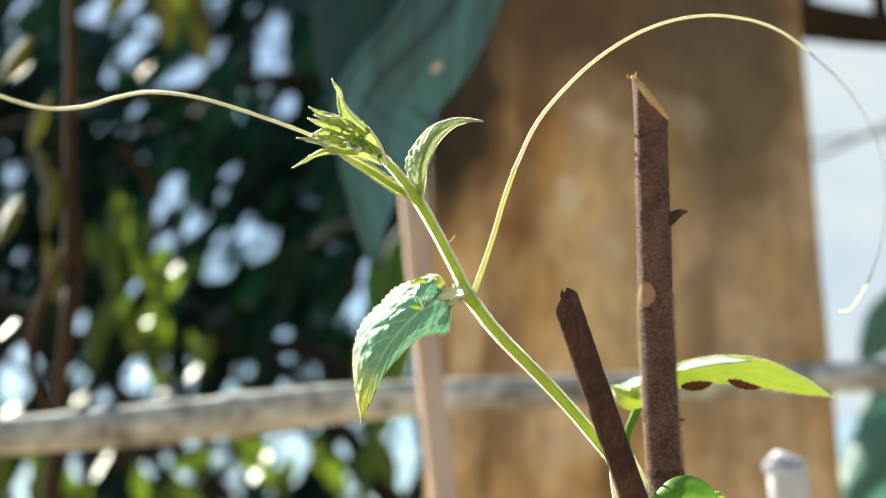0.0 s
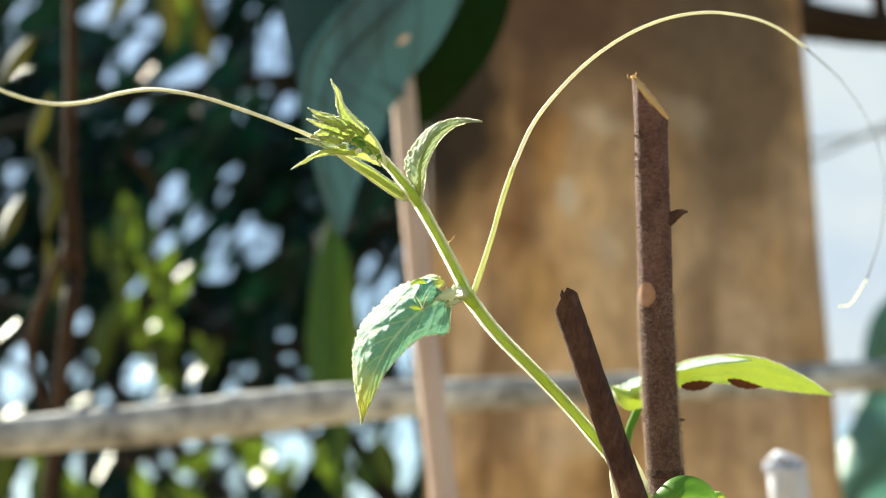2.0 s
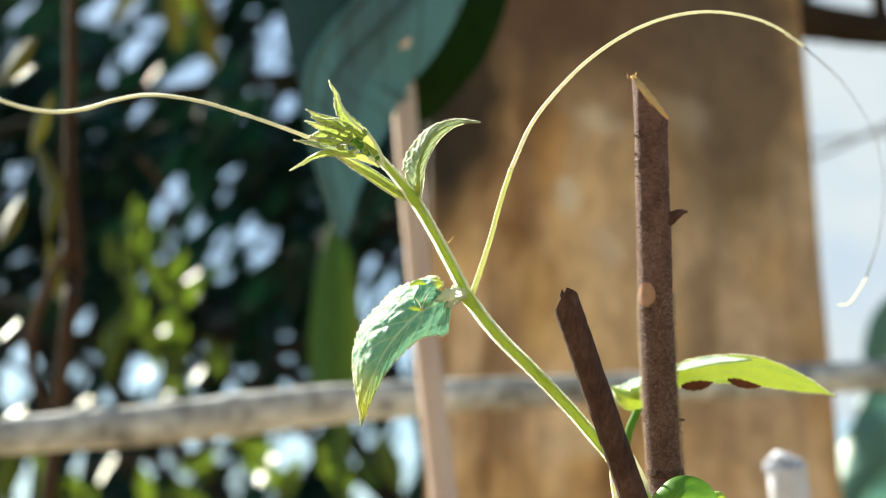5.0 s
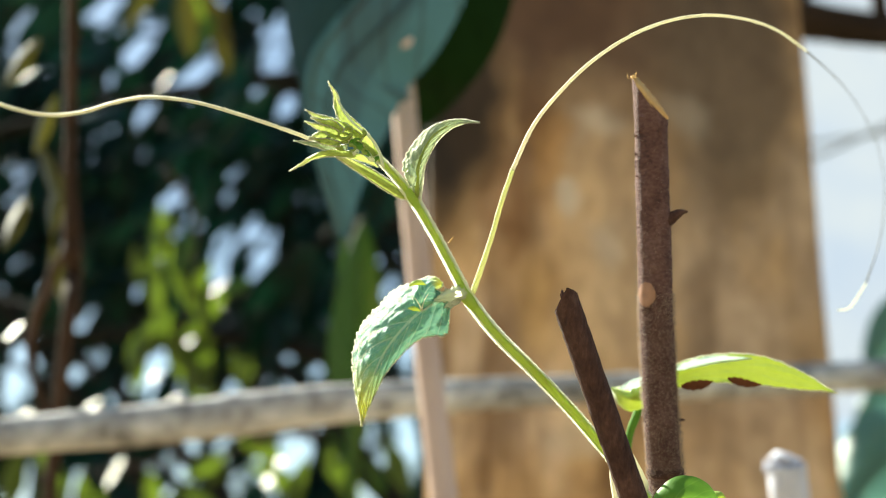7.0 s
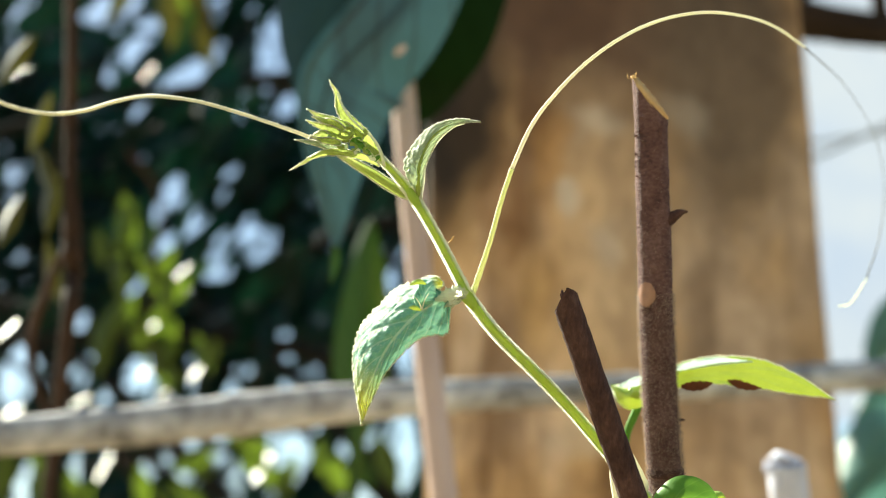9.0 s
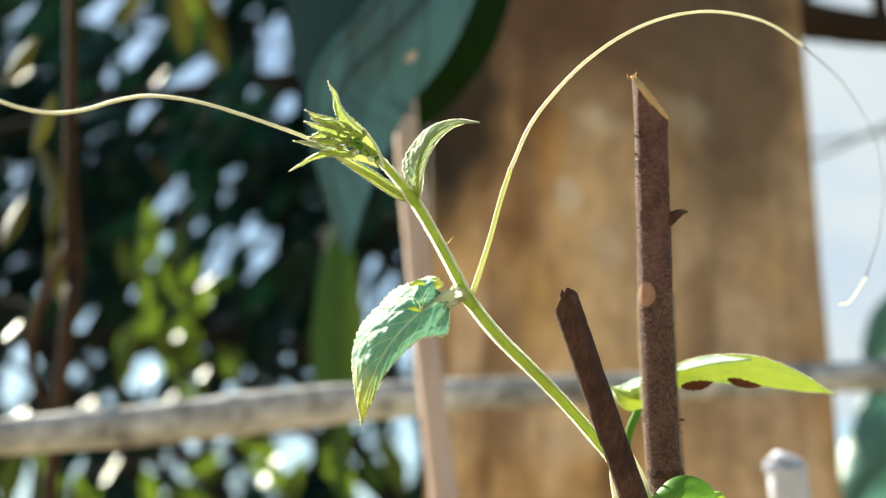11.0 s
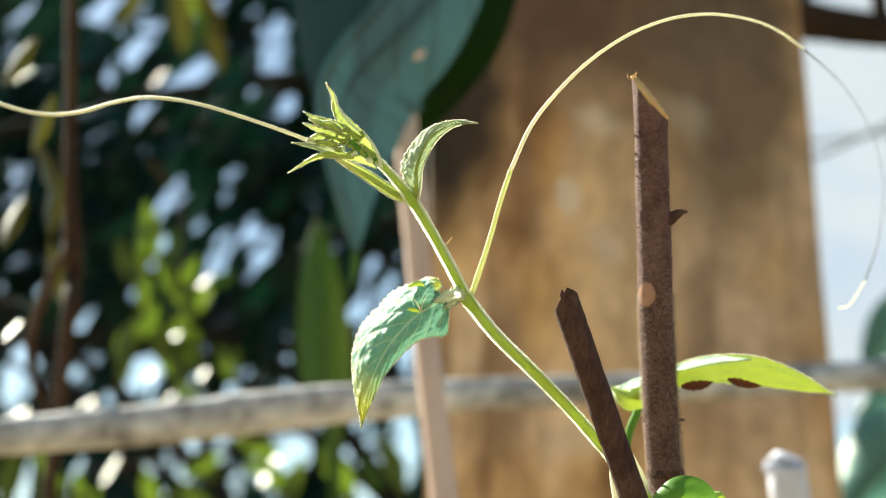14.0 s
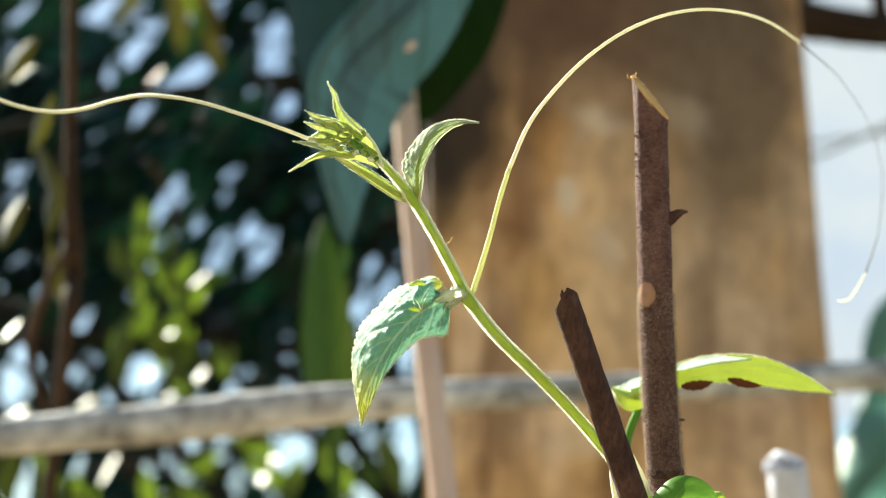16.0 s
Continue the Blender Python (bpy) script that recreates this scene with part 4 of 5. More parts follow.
def low_leaf():
    d = 0.238
    root = thing("vine_leaf", stance(1215, 900, d), "round green vine leaf at the foot of the sticks", "leaf")
    rows = [(1160, 905, d, 6, 10, 0, 0), (1175, 890, d, 24, 26, 2, 2), (1205, 882, d - 0.001, 40, 42, 3, 3), (1240, 888, d - 0.001, 36, 34, 3, 3), (1268, 896, d, 14, 14, 1, 1), (1290, 902, d, 0.5, 0.5, 0, 0)]
    part("blade", blade(rows, 60, 12, 0, 0, 6, 0.06, 0.6, 55), GREEN, root)
    part("lobe", blade([(1240, 906, d + 0.004, 6, 6, 0, 0), (1256, 886, d + 0.004, 12, 12, 1, 1), (1272, 878, d + 0.004, 9, 9, 1, 1), (1284, 882, d + 0.004, 1, 1, 0, 0)], 20, 5), BRIGHT, root, "yellow-green hind lobe")
    part("leaf_stalk", rod([(1165, 902, d, 12), (1140, 930, d + 0.001, 13), (1110, 990, d + 0.004, 14), (1100, 1080, d + 0.006, 14)], 16, sides=8), STEM, root)
    sh = thing("climbing_vine", stance(1090, 880, d), "pale green vine stem climbing the sticks", "vine")
    part("stem", rod([(1082, 828, d + 0.004, 6), (1086, 846, d + 0.003, 14), (1094, 880, d + 0.002, 20), (1104, 940, d + 0.002, 22), (1116, 1080, d + 0.002, 24), (1130, 2200, d + 0.004, 28), (1130, 11500, d + 0.01, 30)], 60, sides=12, ridges=5, ridge=0.08), TENDRIL, sh)
    part("side_shoot", rod([(1104, 940, d + 0.006, 12), (1142, 870, d + 0.007, 9), (1137, 844, d + 0.007, 9), (1128, 824, d + 0.007, 7), (1120, 804, d + 0.007, 2)], 24, sides=10), TENDRIL, sh, "pale yellow side shoot")


SHOOT = shoot()
SIDE_LEAF = side_leaf()
low_leaf()


# ------------------------------------------------------------ hanging leaves behind
def big_leaf():
    d = 0.54
    root = thing("hanging_leaf", stance(690, -160, d), "large dull blue-green leaf hanging with a pointed tip", "leaf")
    rows = [(800, -270, d + 0.01, 20, 10, 2, 2), (765, -200, d + 0.008, 90, 16, 4, 4), (712, -90, d + 0.004, 140, 18, 8, 6), (654, -4, d, 160, 16, 10, 0), (602, 54, d - 0.001, 165, 14, 12, 0), (562, 106, d - 0.002, 176, 12, 12, 0), (547, 166, d - 0.002, 178, 10, 12, 0),
            (548, 222, d - 0.002, 154, 7, 10, 0), (559, 284, d - 0.001, 124, 6, 8, 0), (577, 344, d, 76, 6, 5, 2), (594, 398, d + 0.002, 34, 6, 1, 1), (608, 448, d + 0.004, 1, 1, 0, 0)]
    bl = part("blade", blade(rows, 90, 12, veins=9, quilt=0.5, wave=3.0, seed=70), TEAL, root)
    part("rib", rod([(r[0] + 70 - 6 * k, r[1] + 40 - 3 * k, r[2] + 0.0002, w) for k, (r, w) in enumerate(zip(rows, (6, 6, 6, 6, 5, 5, 5, 4, 4, 3, 2, 2)))], 60, sides=8), TEAL, bl)
    part("drip_tip", blade([(606, 432, d + 0.002, 5, 5, 0, 0), (606, 452, d + 0.002, 9, 8, 1, 1), (602, 476, d + 0.002, 7, 6, 1, 1), (598, 500, d + 0.002, 1, 1, 0, 0)], 16, 4), STRAP, bl, "yellow-green drip tip")
    part("spot", blade([(710, 94, d - 0.0005, 2, 2, 0, 0), (717, 89, d - 0.0015, 5, 6, 0, 0), (725, 82, d - 0.0015, 5, 6, 0, 0), (730, 78, d - 0.0005, 2, 2, 0, 0)], 10, 3), PINKISH, bl, "pale dry spot")
    part("leaf_stalk", rod([(800, -262, d + 0.008, 16), (790, -330, d + 0.01, 16), (660, -372, 0.65, 18)], 16, sides=8), STEM, root)
    return root


# Shade on the large leaf's left half, added as a darker blade.
def shaded_half():
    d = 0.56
    root = thing("hanging_leaf", stance(690, -220, d), "shaded half of the large leaf, added as a separate darker blade", "leaf")
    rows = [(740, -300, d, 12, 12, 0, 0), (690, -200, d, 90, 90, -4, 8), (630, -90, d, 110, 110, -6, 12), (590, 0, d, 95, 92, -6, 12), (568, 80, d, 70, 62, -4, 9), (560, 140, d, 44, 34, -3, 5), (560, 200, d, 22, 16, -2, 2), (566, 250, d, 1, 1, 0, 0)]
    part("blade", blade(rows, 60, 9, veins=8, quilt=0.5, wave=3.0, seed=73), TEAL_SHADED, root)
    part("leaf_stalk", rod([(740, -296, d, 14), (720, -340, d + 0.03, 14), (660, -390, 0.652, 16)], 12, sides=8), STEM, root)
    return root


def second_leaf():
    d = 0.62
    root = thing("hanging_leaf", stance(900, -200, d), "dark green leaf hanging behind a larger one", "leaf")
    rows = [(891, -280, d, 10, 10, 0, 0), (856, -180, d - 0.02, 90, 80, 6, 6), (816, -60, d - 0.03, 95, 100, 8, 8), (784, 40, d - 0.03, 96, 90, 8, 8), (750, 120, d - 0.022, 80, 60, 6, 6), (728, 180, d, 56, 44, 3, 3), (716, 225, d + 0.004, 26, 20, 3, 3), (706, 262, d + 0.006, 1, 1, 0, 0)]
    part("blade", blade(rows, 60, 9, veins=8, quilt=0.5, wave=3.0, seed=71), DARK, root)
    part("leaf_stalk", rod([(891, -275, d, 14), (860, -400, d, 14), (660, -430, 0.655, 16)], 12, sides=8), STEM, root)
    return root


def strap_leaf():
    d = 0.95
    root = thing("strap_leaf", stance(600, 1100, d), "long bright green upright leaf behind the fence", "leaf")
    rows = [(640, 2600, d + 0.05, 10, 10, 0, 0), (625, 1600, d + 0.03, 9, 9, 0, 0), (600, 1100, d + 0.01, 8, 8, 0, 0), (586, 800, d, 13, 13, 2, 2), (580, 730, d, 26, 28, 5, 5), (568, 640, d, 48, 50, 10, 10), (558, 520, d, 38, 42, 8, 8), (552, 440, d, 22, 26, 4, 4), (550, 385, d, 1, 1, 0, 0)]
    part("blade", blade(rows, 70, 8, veins=14, quilt=0.4, wave=4, seed=72), STRAP, root)
    part("rib", rod([(r[0], r[1], r[2] - 0.002, w) for r, w in zip(rows, (14, 12, 10, 9, 8, 7, 5, 4, 2))], 40, sides=8), STRAP, root)
    part("stalk", rod([(640, 2580, d + 0.05, 20), (650, 3400, d + 0.06, 24), (650, 4300, d + 0.06, 28)], 12, sides=8), STRAP, root)
    return root


def side_plant():
    foot = at(1720, 700, 1.42)
    foot.z = -0.03
    root = thing("side_plant", Matrix.Translation(foot), "blue-green broad-leaved plant growing beside the pillar", "plant")
    tops = [at(1705, 540, 1.4), at(1700, 300, 1.42)]
    line = [foot.lerp(tops[0], k / 16) + RIGHT * 0.01 * math.sin(k * 0.6) * (1 - k / 16) for k in range(17)] + [tops[0].lerp(tops[1], k / 4) for k in range(1, 5)]
    part("stem", tube(line, [0.011 * (1 - 0.6 * k / 20) for k in range(21)], sides=10, rough=0.06, grain=60), STEM, root)
    return root


def bluish_leaf(plant, rows, d, label):
    m = stance(rows[0][0], rows[0][1], d)
    ob = part("leaf", blade([r[:5] + (r[5] * 2.2, r[6] * 2.2) for r in rows], 50, 8, veins=8, quilt=1.0, wave=6.0, seed=int(rows[0][0])), BLUISH, plant, label, m)
    part("rib", rod([(r[0], r[1], r[2] - 0.001, 7 - k) for k, r in enumerate(rows)], 30, sides=8), BLUISH, ob)
    part("leaf_stalk", rod([(rows[0][0] - 6, rows[0][1], d, 9), (rows[0][0] + 8, rows[0][1] - 2, (d + 1.41) / 2, 9), (1716, rows[0][1] + 22, 1.41, 10)], 10, sides=8), STEM, ob)
    return ob


SIDE_PLANT = side_plant()
BIG, SHADED_HALF, SECOND, STRAP_LEAF = big_leaf(), shaded_half(), second_leaf(), strap_leaf()
D = 1.3
CORNER = [bluish_leaf(SIDE_PLANT, [(1698, 760, D, 10, 10, 0, 0), (1648, 770, D, 70, 60, 8, 14), (1578, 800, D, 90, 84, 12, 20), (1528, 850, D, 66, 60, 10, 16), (1498, 910, D, 30, 30, 4, 8), (1488, 960, D, 1, 1, 0, 0)], D, "blue-green leaf beside the pillar, lit along its edge"),
          bluish_leaf(SIDE_PLANT, [(1710, 540, D + 0.1, 8, 8, 0, 0), (1650, 545, D + 0.1, 44, 50, 8, 8), (1590, 575, D + 0.1, 44, 50, 8, 8), (1550, 620, D + 0.1, 26, 26, 5, 5), (1532, 656, D + 0.1, 1, 1, 0, 0)], D + 0.1, "drooping blue-green leaf against the bright sky"),
          bluish_leaf(SIDE_PLANT, [(1660, 690, D + 0.2, 8, 8, 0, 0), (1610, 694, D + 0.2, 26, 24, 5, 5), (1560, 706, D + 0.2, 28, 26, 5, 5), (1526, 730, D + 0.2, 12, 12, 2, 2), (1512, 748, D + 0.2, 1, 1, 0, 0)], D + 0.2, "small blue-green leaf low beside the pillar")]


def high_branch():
    root = thing("bare_branch", stance(1568, 40, 1.3), "dark bare branch crossing behind the pillar", "branch")
    part("limb", rod([(900, -120, 1.5, 46), (1200, -40, 1.4, 52), (1380, 24, 1.32, 74), (1480, 44, 1.3, 68), (1568, 56, 1.28, 62), (1800, 80, 1.2, 56), (2400, 120, 1.2, 60)], 60, sides=12, rough=0.1, grain=30), BOUGH, root)
    part("side_twig", rod([(1400, 12, 1.32, 30), (1436, -30, 1.3, 26), (1470, -100, 1.28, 20)], 16, sides=8, rough=0.1, grain=30), BOUGH, root)
    part("side_twig", rod([(1568, 50, 1.29, 34), (1556, 0, 1.28, 30), (1548, -90, 1.28, 24)], 16, sides=8, rough=0.1, grain=30), BOUGH, root)
    for rows in ([(1400, 292, 1.0, 10), (1470, 268, 1.4, 9), (1568, 222, 2.0, 9), (2400, -160, 5.0, 9)], [(1400, 258, 1.0, 8), (1480, 246, 1.5, 7), (1568, 236, 2.2, 7), (2400, 150, 5.0, 7)]):
        w = thing("overhead_cable", stance(*rows[1][:3]), "thin grey cable against the sky", "cable", "cables")
        part("cable", rod(rows, 30, sides=8), CABLE, w)


high_branch()


# ------------------------------------------------------------ trees behind the fence
# gaps between the boughs that let the sky through: middle, half length, half width, lean in degrees, share of the leaves that is missing
GAPS = ((30, 28, 38, 36, 20, 0.92), (200, 12, 62, 28, 90, 0.98), (212, 102, 88, 22, 40, 0.95), (262, 62, 36, 20, 30, 0.98), (355, 115, 58, 25, 12, 0.98), (312, 137, 36, 20, 65, 0.98), (385, 8, 26, 20, 30, 0.91), (430, 28, 40, 22, 15, 0.88),
        (480, 92, 76, 24, -8, 0.97), (498, 178, 38, 28, 50, 0.97), (430, 182, 36, 16, 25, 0.80), (355, 235, 40, 14, 40, 0.50), (235, 212, 28, 24, 20, 0.84), (180, 256, 34, 14, 90, 0.78), (190, 312, 30, 12, 90, 0.68), (28, 318, 45, 22, 15, 0.92), (250, 285, 32, 12, 25, 0.62),
        (296, 355, 48, 18, 25, 0.89), (370, 358, 74, 23, 32, 0.90), (402, 305, 36, 18, 40, 0.83), (436, 408, 44, 20, 35, 0.85), (476, 440, 30, 18, 15, 0.89), (396, 460, 38, 34, 20, 0.93), (465, 466, 32, 22, 15, 0.89), (298, 432, 30, 22, 20, 0.85), (555, 352, 42, 32, 60, 0.62), (668, 430, 36, 32, 0, 0.77), (590, 470, 34, 22, 0, 0.57),
        (30, 470, 40, 20, 30, 0.90), (74, 500, 40, 12, 20, 0.90), (240, 512, 36, 16, 10, 0.90), (146, 560, 40, 16, 0, 0.88), (30, 668, 66, 34, 5, 1.00), (82, 672, 36, 12, 0, 1.00), (140, 662, 32, 22, 0, 0.93), (205, 682, 44, 28, 60, 0.85), (195, 622, 30, 12, 0, 0.78),
        (340, 662, 34, 26, 10, 0.94), (265, 655, 36, 28, 60, 0.88), (505, 612, 38, 28, 0, 0.93), (640, 535, 50, 32, 0, 0.90), (690, 500, 30, 20, 0, 0.82), (435, 665, 30, 22, 0, 0.80), (400, 600, 30, 40, 60, 0.52), (540, 672, 50, 16, 80, 0.82), (720, 660, 62, 32, 0, 0.92),
        (56, 860, 58, 32, 10, 0.99), (125, 850, 52, 14, 0, 0.96), (265, 820, 30, 24, 0, 0.81), (320, 815, 36, 28, 5, 0.93), (378, 815, 36, 24, 0, 0.90), (410, 862, 34, 26, 0, 0.93), (480, 776, 42, 16, 90, 0.95), (512, 812, 50, 34, 0, 0.93), (620, 792, 56, 36, 10, 0.90), (704, 772, 32, 26, 0, 0.90), (680, 852, 52, 46, 90, 0.90))


def in_gap(p, luck):
    q = p - EYE
    d = q.dot(AHEAD)
    x, y = 784 + q.dot(RIGHT) / d * 2413, 441 - q.dot(UP) / d * 2413
    for gx, gy, a, b, lean, bare in GAPS:
        c, e = math.cos(radians(lean)), math.sin(radians(lean))
        u, v = (x - gx) * e - (y - gy) * c, (x - gx) * c + (y - gy) * e
        if luck < bare and (u / a) ** 2 + (v / b) ** 2 < 0.8:
            return True
    return False


# open shafts in the crowns through which the sun comes
SHAFTS = [at(*q) for q in ((306, 480, 1.45), (312, 520, 1.45), (264, 566, 1.45), (256, 126, 1.5), (38, 128, 0.75), (26, 380, 0.75), (14, 582, 0.75), (215, 700, 1.5), (462, 826, 1.5), (286, 696, 1.5), (180, 826, 1.5), (140, 708, 1.5), (18, 728, 1.5), (252, 658, 1.6), (342, 660, 1.6), (330, 560, 1.45))]


def in_shaft(p):
    for q in SHAFTS:
        along = (p - q).dot(to_sun)
        if along > 0.02 and (p - q - to_sun * along).length < 0.05:
            return True
    return False


def bars_gap(p, way, long, luck):
    return in_shaft(p + way * long * 0.5) or any(in_gap(p + way * long * k, luck) for k in (0.05, 0.3, 0.55, 0.8, 0.97))


MIRROR = (to_sun - AHEAD).normalized()


def leaf_axes(rng, facing, level):
    """The way a hanging leaf points, and its side; few leaves lie so that they flash in the sun."""
    for k in range(12):
        way, side = leaf_turn(rng, facing, level)
        if abs(way.cross(side).dot(MIRROR)) < 0.8:
            break
    return way, side


def leaf_turn(rng, facing, level):
    """Drooping edge on, broad side out, or spread level to the light."""
    way = Vector((-0.6 + rng.uniform(-0.45, 0.45), rng.uniform(-0.6, 0.6), -1.2 + rng.uniform(-0.5, 0.5))).normalized()
    side = way.cross(Vector((rng.uniform(-1, 1), rng.uniform(-1, 1), rng.uniform(-0.3, 0.3)))).normalized()
    kind = rng.random()
    if kind < facing + level:
        face = Vector((rng.gauss(0.3, 0.35), -0.75 + rng.gauss(0, 0.2), 0.6 + rng.gauss(0, 0.2))).normalized()
        if kind < level:
            face = Vector((rng.gauss(-0.3, 0.2), -0.45 + rng.gauss(0, 0.2), 0.8)).normalized()
        way = Vector((-0.55 + rng.uniform(-0.4, 0.4), -0.5, -0.8)).normalized()
        side = face.cross(way).normalized()
        way = side.cross(face)
    return way, side


def one_leaf(verts, faces, p, way, side, long, wide, bend, fold):
    """A folded, curved narrow leaf of twelve triangles."""
    face, k0 = way.cross(side), len(verts)
    verts.append(p)
    for s, w in ((0.22, 0.75), (0.5, 1.0), (0.78, 0.62)):
        c = p + way * long * s + face * bend * s * s
        verts += [c - side * wide * w + face * wide * w * fold, c, c + side * wide * w + face * wide * w * fold]
    verts.append(p + way * long + face * bend)
    faces += [(k0, k0 + 1, k0 + 2), (k0, k0 + 2, k0 + 3)]
    for r in (1, 4):
        faces += [(k0 + r, k0 + r + 3, k0 + r + 4, k0 + r + 1), (k0 + r + 1, k0 + r + 4, k0 + r + 5, k0 + r + 2)]
    faces += [(k0 + 7, k0 + 10, k0 + 8), (k0 + 8, k0 + 10, k0 + 9)]


def leaf_mesh(name, verts, faces):
    me = bpy.data.meshes.new(name)
    me.from_pydata(verts, [], faces)
    me.uv_layers.new(name="leaf")
    return me


def leaf_cloud(spots, rng, size, facing, level):
    verts, faces = [], []
    for p in spots:
        way, side = leaf_axes(rng, facing, level)
        long = rng.uniform(*size)
        if bars_gap(p, way, long, rng.random()):
            continue
        one_leaf(verts, faces, p, way, side, long, long * rng.uniform(0.11, 0.17), rng.uniform(-0.15, 0.25) * long, rng.uniform(0.1, 0.5))
    return leaf_mesh("crown", verts, faces)


def single_leaves(spots, rng, size, facing, level, material, parent):
    """Leaves that can be told apart: objects of their own on a few shared meshes."""
    kinds = []
    for k in range(8):
        verts, faces = [], []
        one_leaf(verts, faces, Vector(), Vector((0, 0, -1)), Vector((1, 0, 0)), 1.0, rng.uniform(0.11, 0.17), rng.uniform(-0.15, 0.25), rng.uniform(0.1, 0.5))
        me = leaf_mesh("leaf", verts, faces)
        me.materials.append(material)
        me.polygons.foreach_set("use_smooth", [True] * len(me.polygons))
        kinds.append(me)
    back = PLACED[parent].inverted()
    for p in spots:
        way, side = leaf_axes(rng, facing, level)
        turn = Matrix((side, way.cross(side), -way)).transposed()
        if turn.determinant() < 0:
            turn = Matrix((-side, way.cross(side), -way)).transposed()
        long = rng.uniform(*size)
        if bars_gap(p, way, long, rng.random()):
            continue
        ob = new("leaf", rng.choice(kinds))
        ob.parent = parent
        ob.matrix_basis = back @ Matrix.LocRotScale(p, turn.to_quaternion(), Vector((1, 1, 1)) * long)



def tree(label, middle, near, far, count, box, size, seed, material, keep=1.0, low_keep=0.5, facing=0.2, level=0.002, singles=0):
    """A bushy tree: trunk from the ground, forked limbs, crown of hanging leaves in sprays along twigs."""
    rng = random.Random(seed)
    foot = at(middle, 441, (near + far) / 2)
    foot.z = -0.03
    root = thing("tree", Matrix.Translation(foot), label, "tree", "trees behind the fence")
    x0, x1, y0, y1 = box
    spots, twigs = [], []
    while len(spots) < count:
        x, y, d = rng.uniform(x0, x1), rng.uniform(y0, y1), rng.uniform(near, far)
        n = rng.randint(5, 10)
        slope, fall = rng.uniform(-150, 90), rng.uniform(10, 130)
        line = []
        for k in range(n):
            u = x + slope * k / n + rng.uniform(-18, 18)
            v = y + fall * k / n + rng.uniform(-18, 18)
            line.append((u, v))
            if v > 640 and rng.random() > low_keep:
                continue
            if rng.random() > keep:
                continue
            spots.append(at(u, v, d + rng.uniform(-0.06, 0.06)))
        if rng.random() < 0.25:
            twigs.append([at(*line[0], d), at(*line[len(line) // 2], d), at(*line[-1], d)])
    rng.shuffle(spots)
    crown = part_mesh("crown", leaf_cloud(spots[singles:], rng, size, facing, level), material, root, "dense drooping narrow leaves", kind="stuff")
    if singles:
        single_leaves(spots[:singles], rng, size, facing, level, material, crown)
    top = at(middle + 40, -100, (near + far) / 2)
    line = [foot.lerp(top, k / 20) + Vector((noise.noise((k * 0.3, seed, 0)), noise.noise((k * 0.3, seed, 4)), 0)) * 0.08 * min(1, k / 4) for k in range(21)]
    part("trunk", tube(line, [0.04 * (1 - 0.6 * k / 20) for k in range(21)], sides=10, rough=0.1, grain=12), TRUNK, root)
    for k in range(6):
        a = line[8 + 2 * k]
        b = at(rng.uniform(x0, x1), rng.uniform(y0, y1 - 300), rng.uniform(near, far))
        m = a.lerp(b, 0.5) + Vector((0, 0, 0.06))
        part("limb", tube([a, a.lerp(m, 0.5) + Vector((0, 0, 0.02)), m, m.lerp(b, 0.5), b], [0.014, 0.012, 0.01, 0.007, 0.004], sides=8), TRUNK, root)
    bm = bmesh.new()
    for tw in twigs:
        one = tube(tw, [0.003, 0.0025, 0.0015], sides=5)
        me = bpy.data.meshes.new("twigs")
        one.to_mesh(me)
        one.free()
        bm.from_mesh(me)
        bpy.data.meshes.remove(me)
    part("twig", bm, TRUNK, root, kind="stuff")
    return root


TREES = [tree("drooping tree just behind the fence, its leaves coloured for shade", 745, 1.7, 2.3, 850, (-500, 740, -150, 950), (0.08, 0.13), 1, SHADE, 1.0, 0.5, 0.22, 0.0, 360),
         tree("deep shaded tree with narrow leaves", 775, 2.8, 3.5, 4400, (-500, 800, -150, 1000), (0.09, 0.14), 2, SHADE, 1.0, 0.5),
         tree("far leafy tree with a broad low crown, coloured for shade", 108, 4.2, 5.2, 7000, (-500, 820, -150, 1000), (0.12, 0.18), 3, SHADE, 1.0, 0.5)]


def level_leaf(parent, x, y, d, long, slant, broad=0.24):
    """A leaf lying level enough to throw the sun forward."""
    p = at(x, y, d)
    face = (to_sun * 1.1 + (EYE - p).normalized()).normalized()
    way = RIGHT * math.sin(radians(slant)) - UP * math.cos(radians(slant))
    way -= AHEAD * (way.dot(face) / AHEAD.dot(face))
    side = face.cross(way).normalized()
    bm = bmesh.new()
    uv = bm.loops.layers.uv.new("leaf")
    grid = []
    for s in (0.0, 0.15, 0.35, 0.6, 0.8, 0.93, 1.0):
        w = long * broad * math.sin(math.pi * min(1, s * 0.92 + 0.06)) ** 0.8
        grid.append([bm.verts.new(p + way * long * (s - 0.5) + side * w * k / 2 - face * (0.02 * long * (s - 0.5) ** 2 - 0.01 * long * abs(k) / 2)) for k in (-2, -1, 0, 1, 2)])
    for a, b in zip(grid, grid[1:]):
        for k in range(4):
            bm.faces.new((a[k], a[k + 1], b[k + 1], b[k]))
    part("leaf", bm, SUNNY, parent)


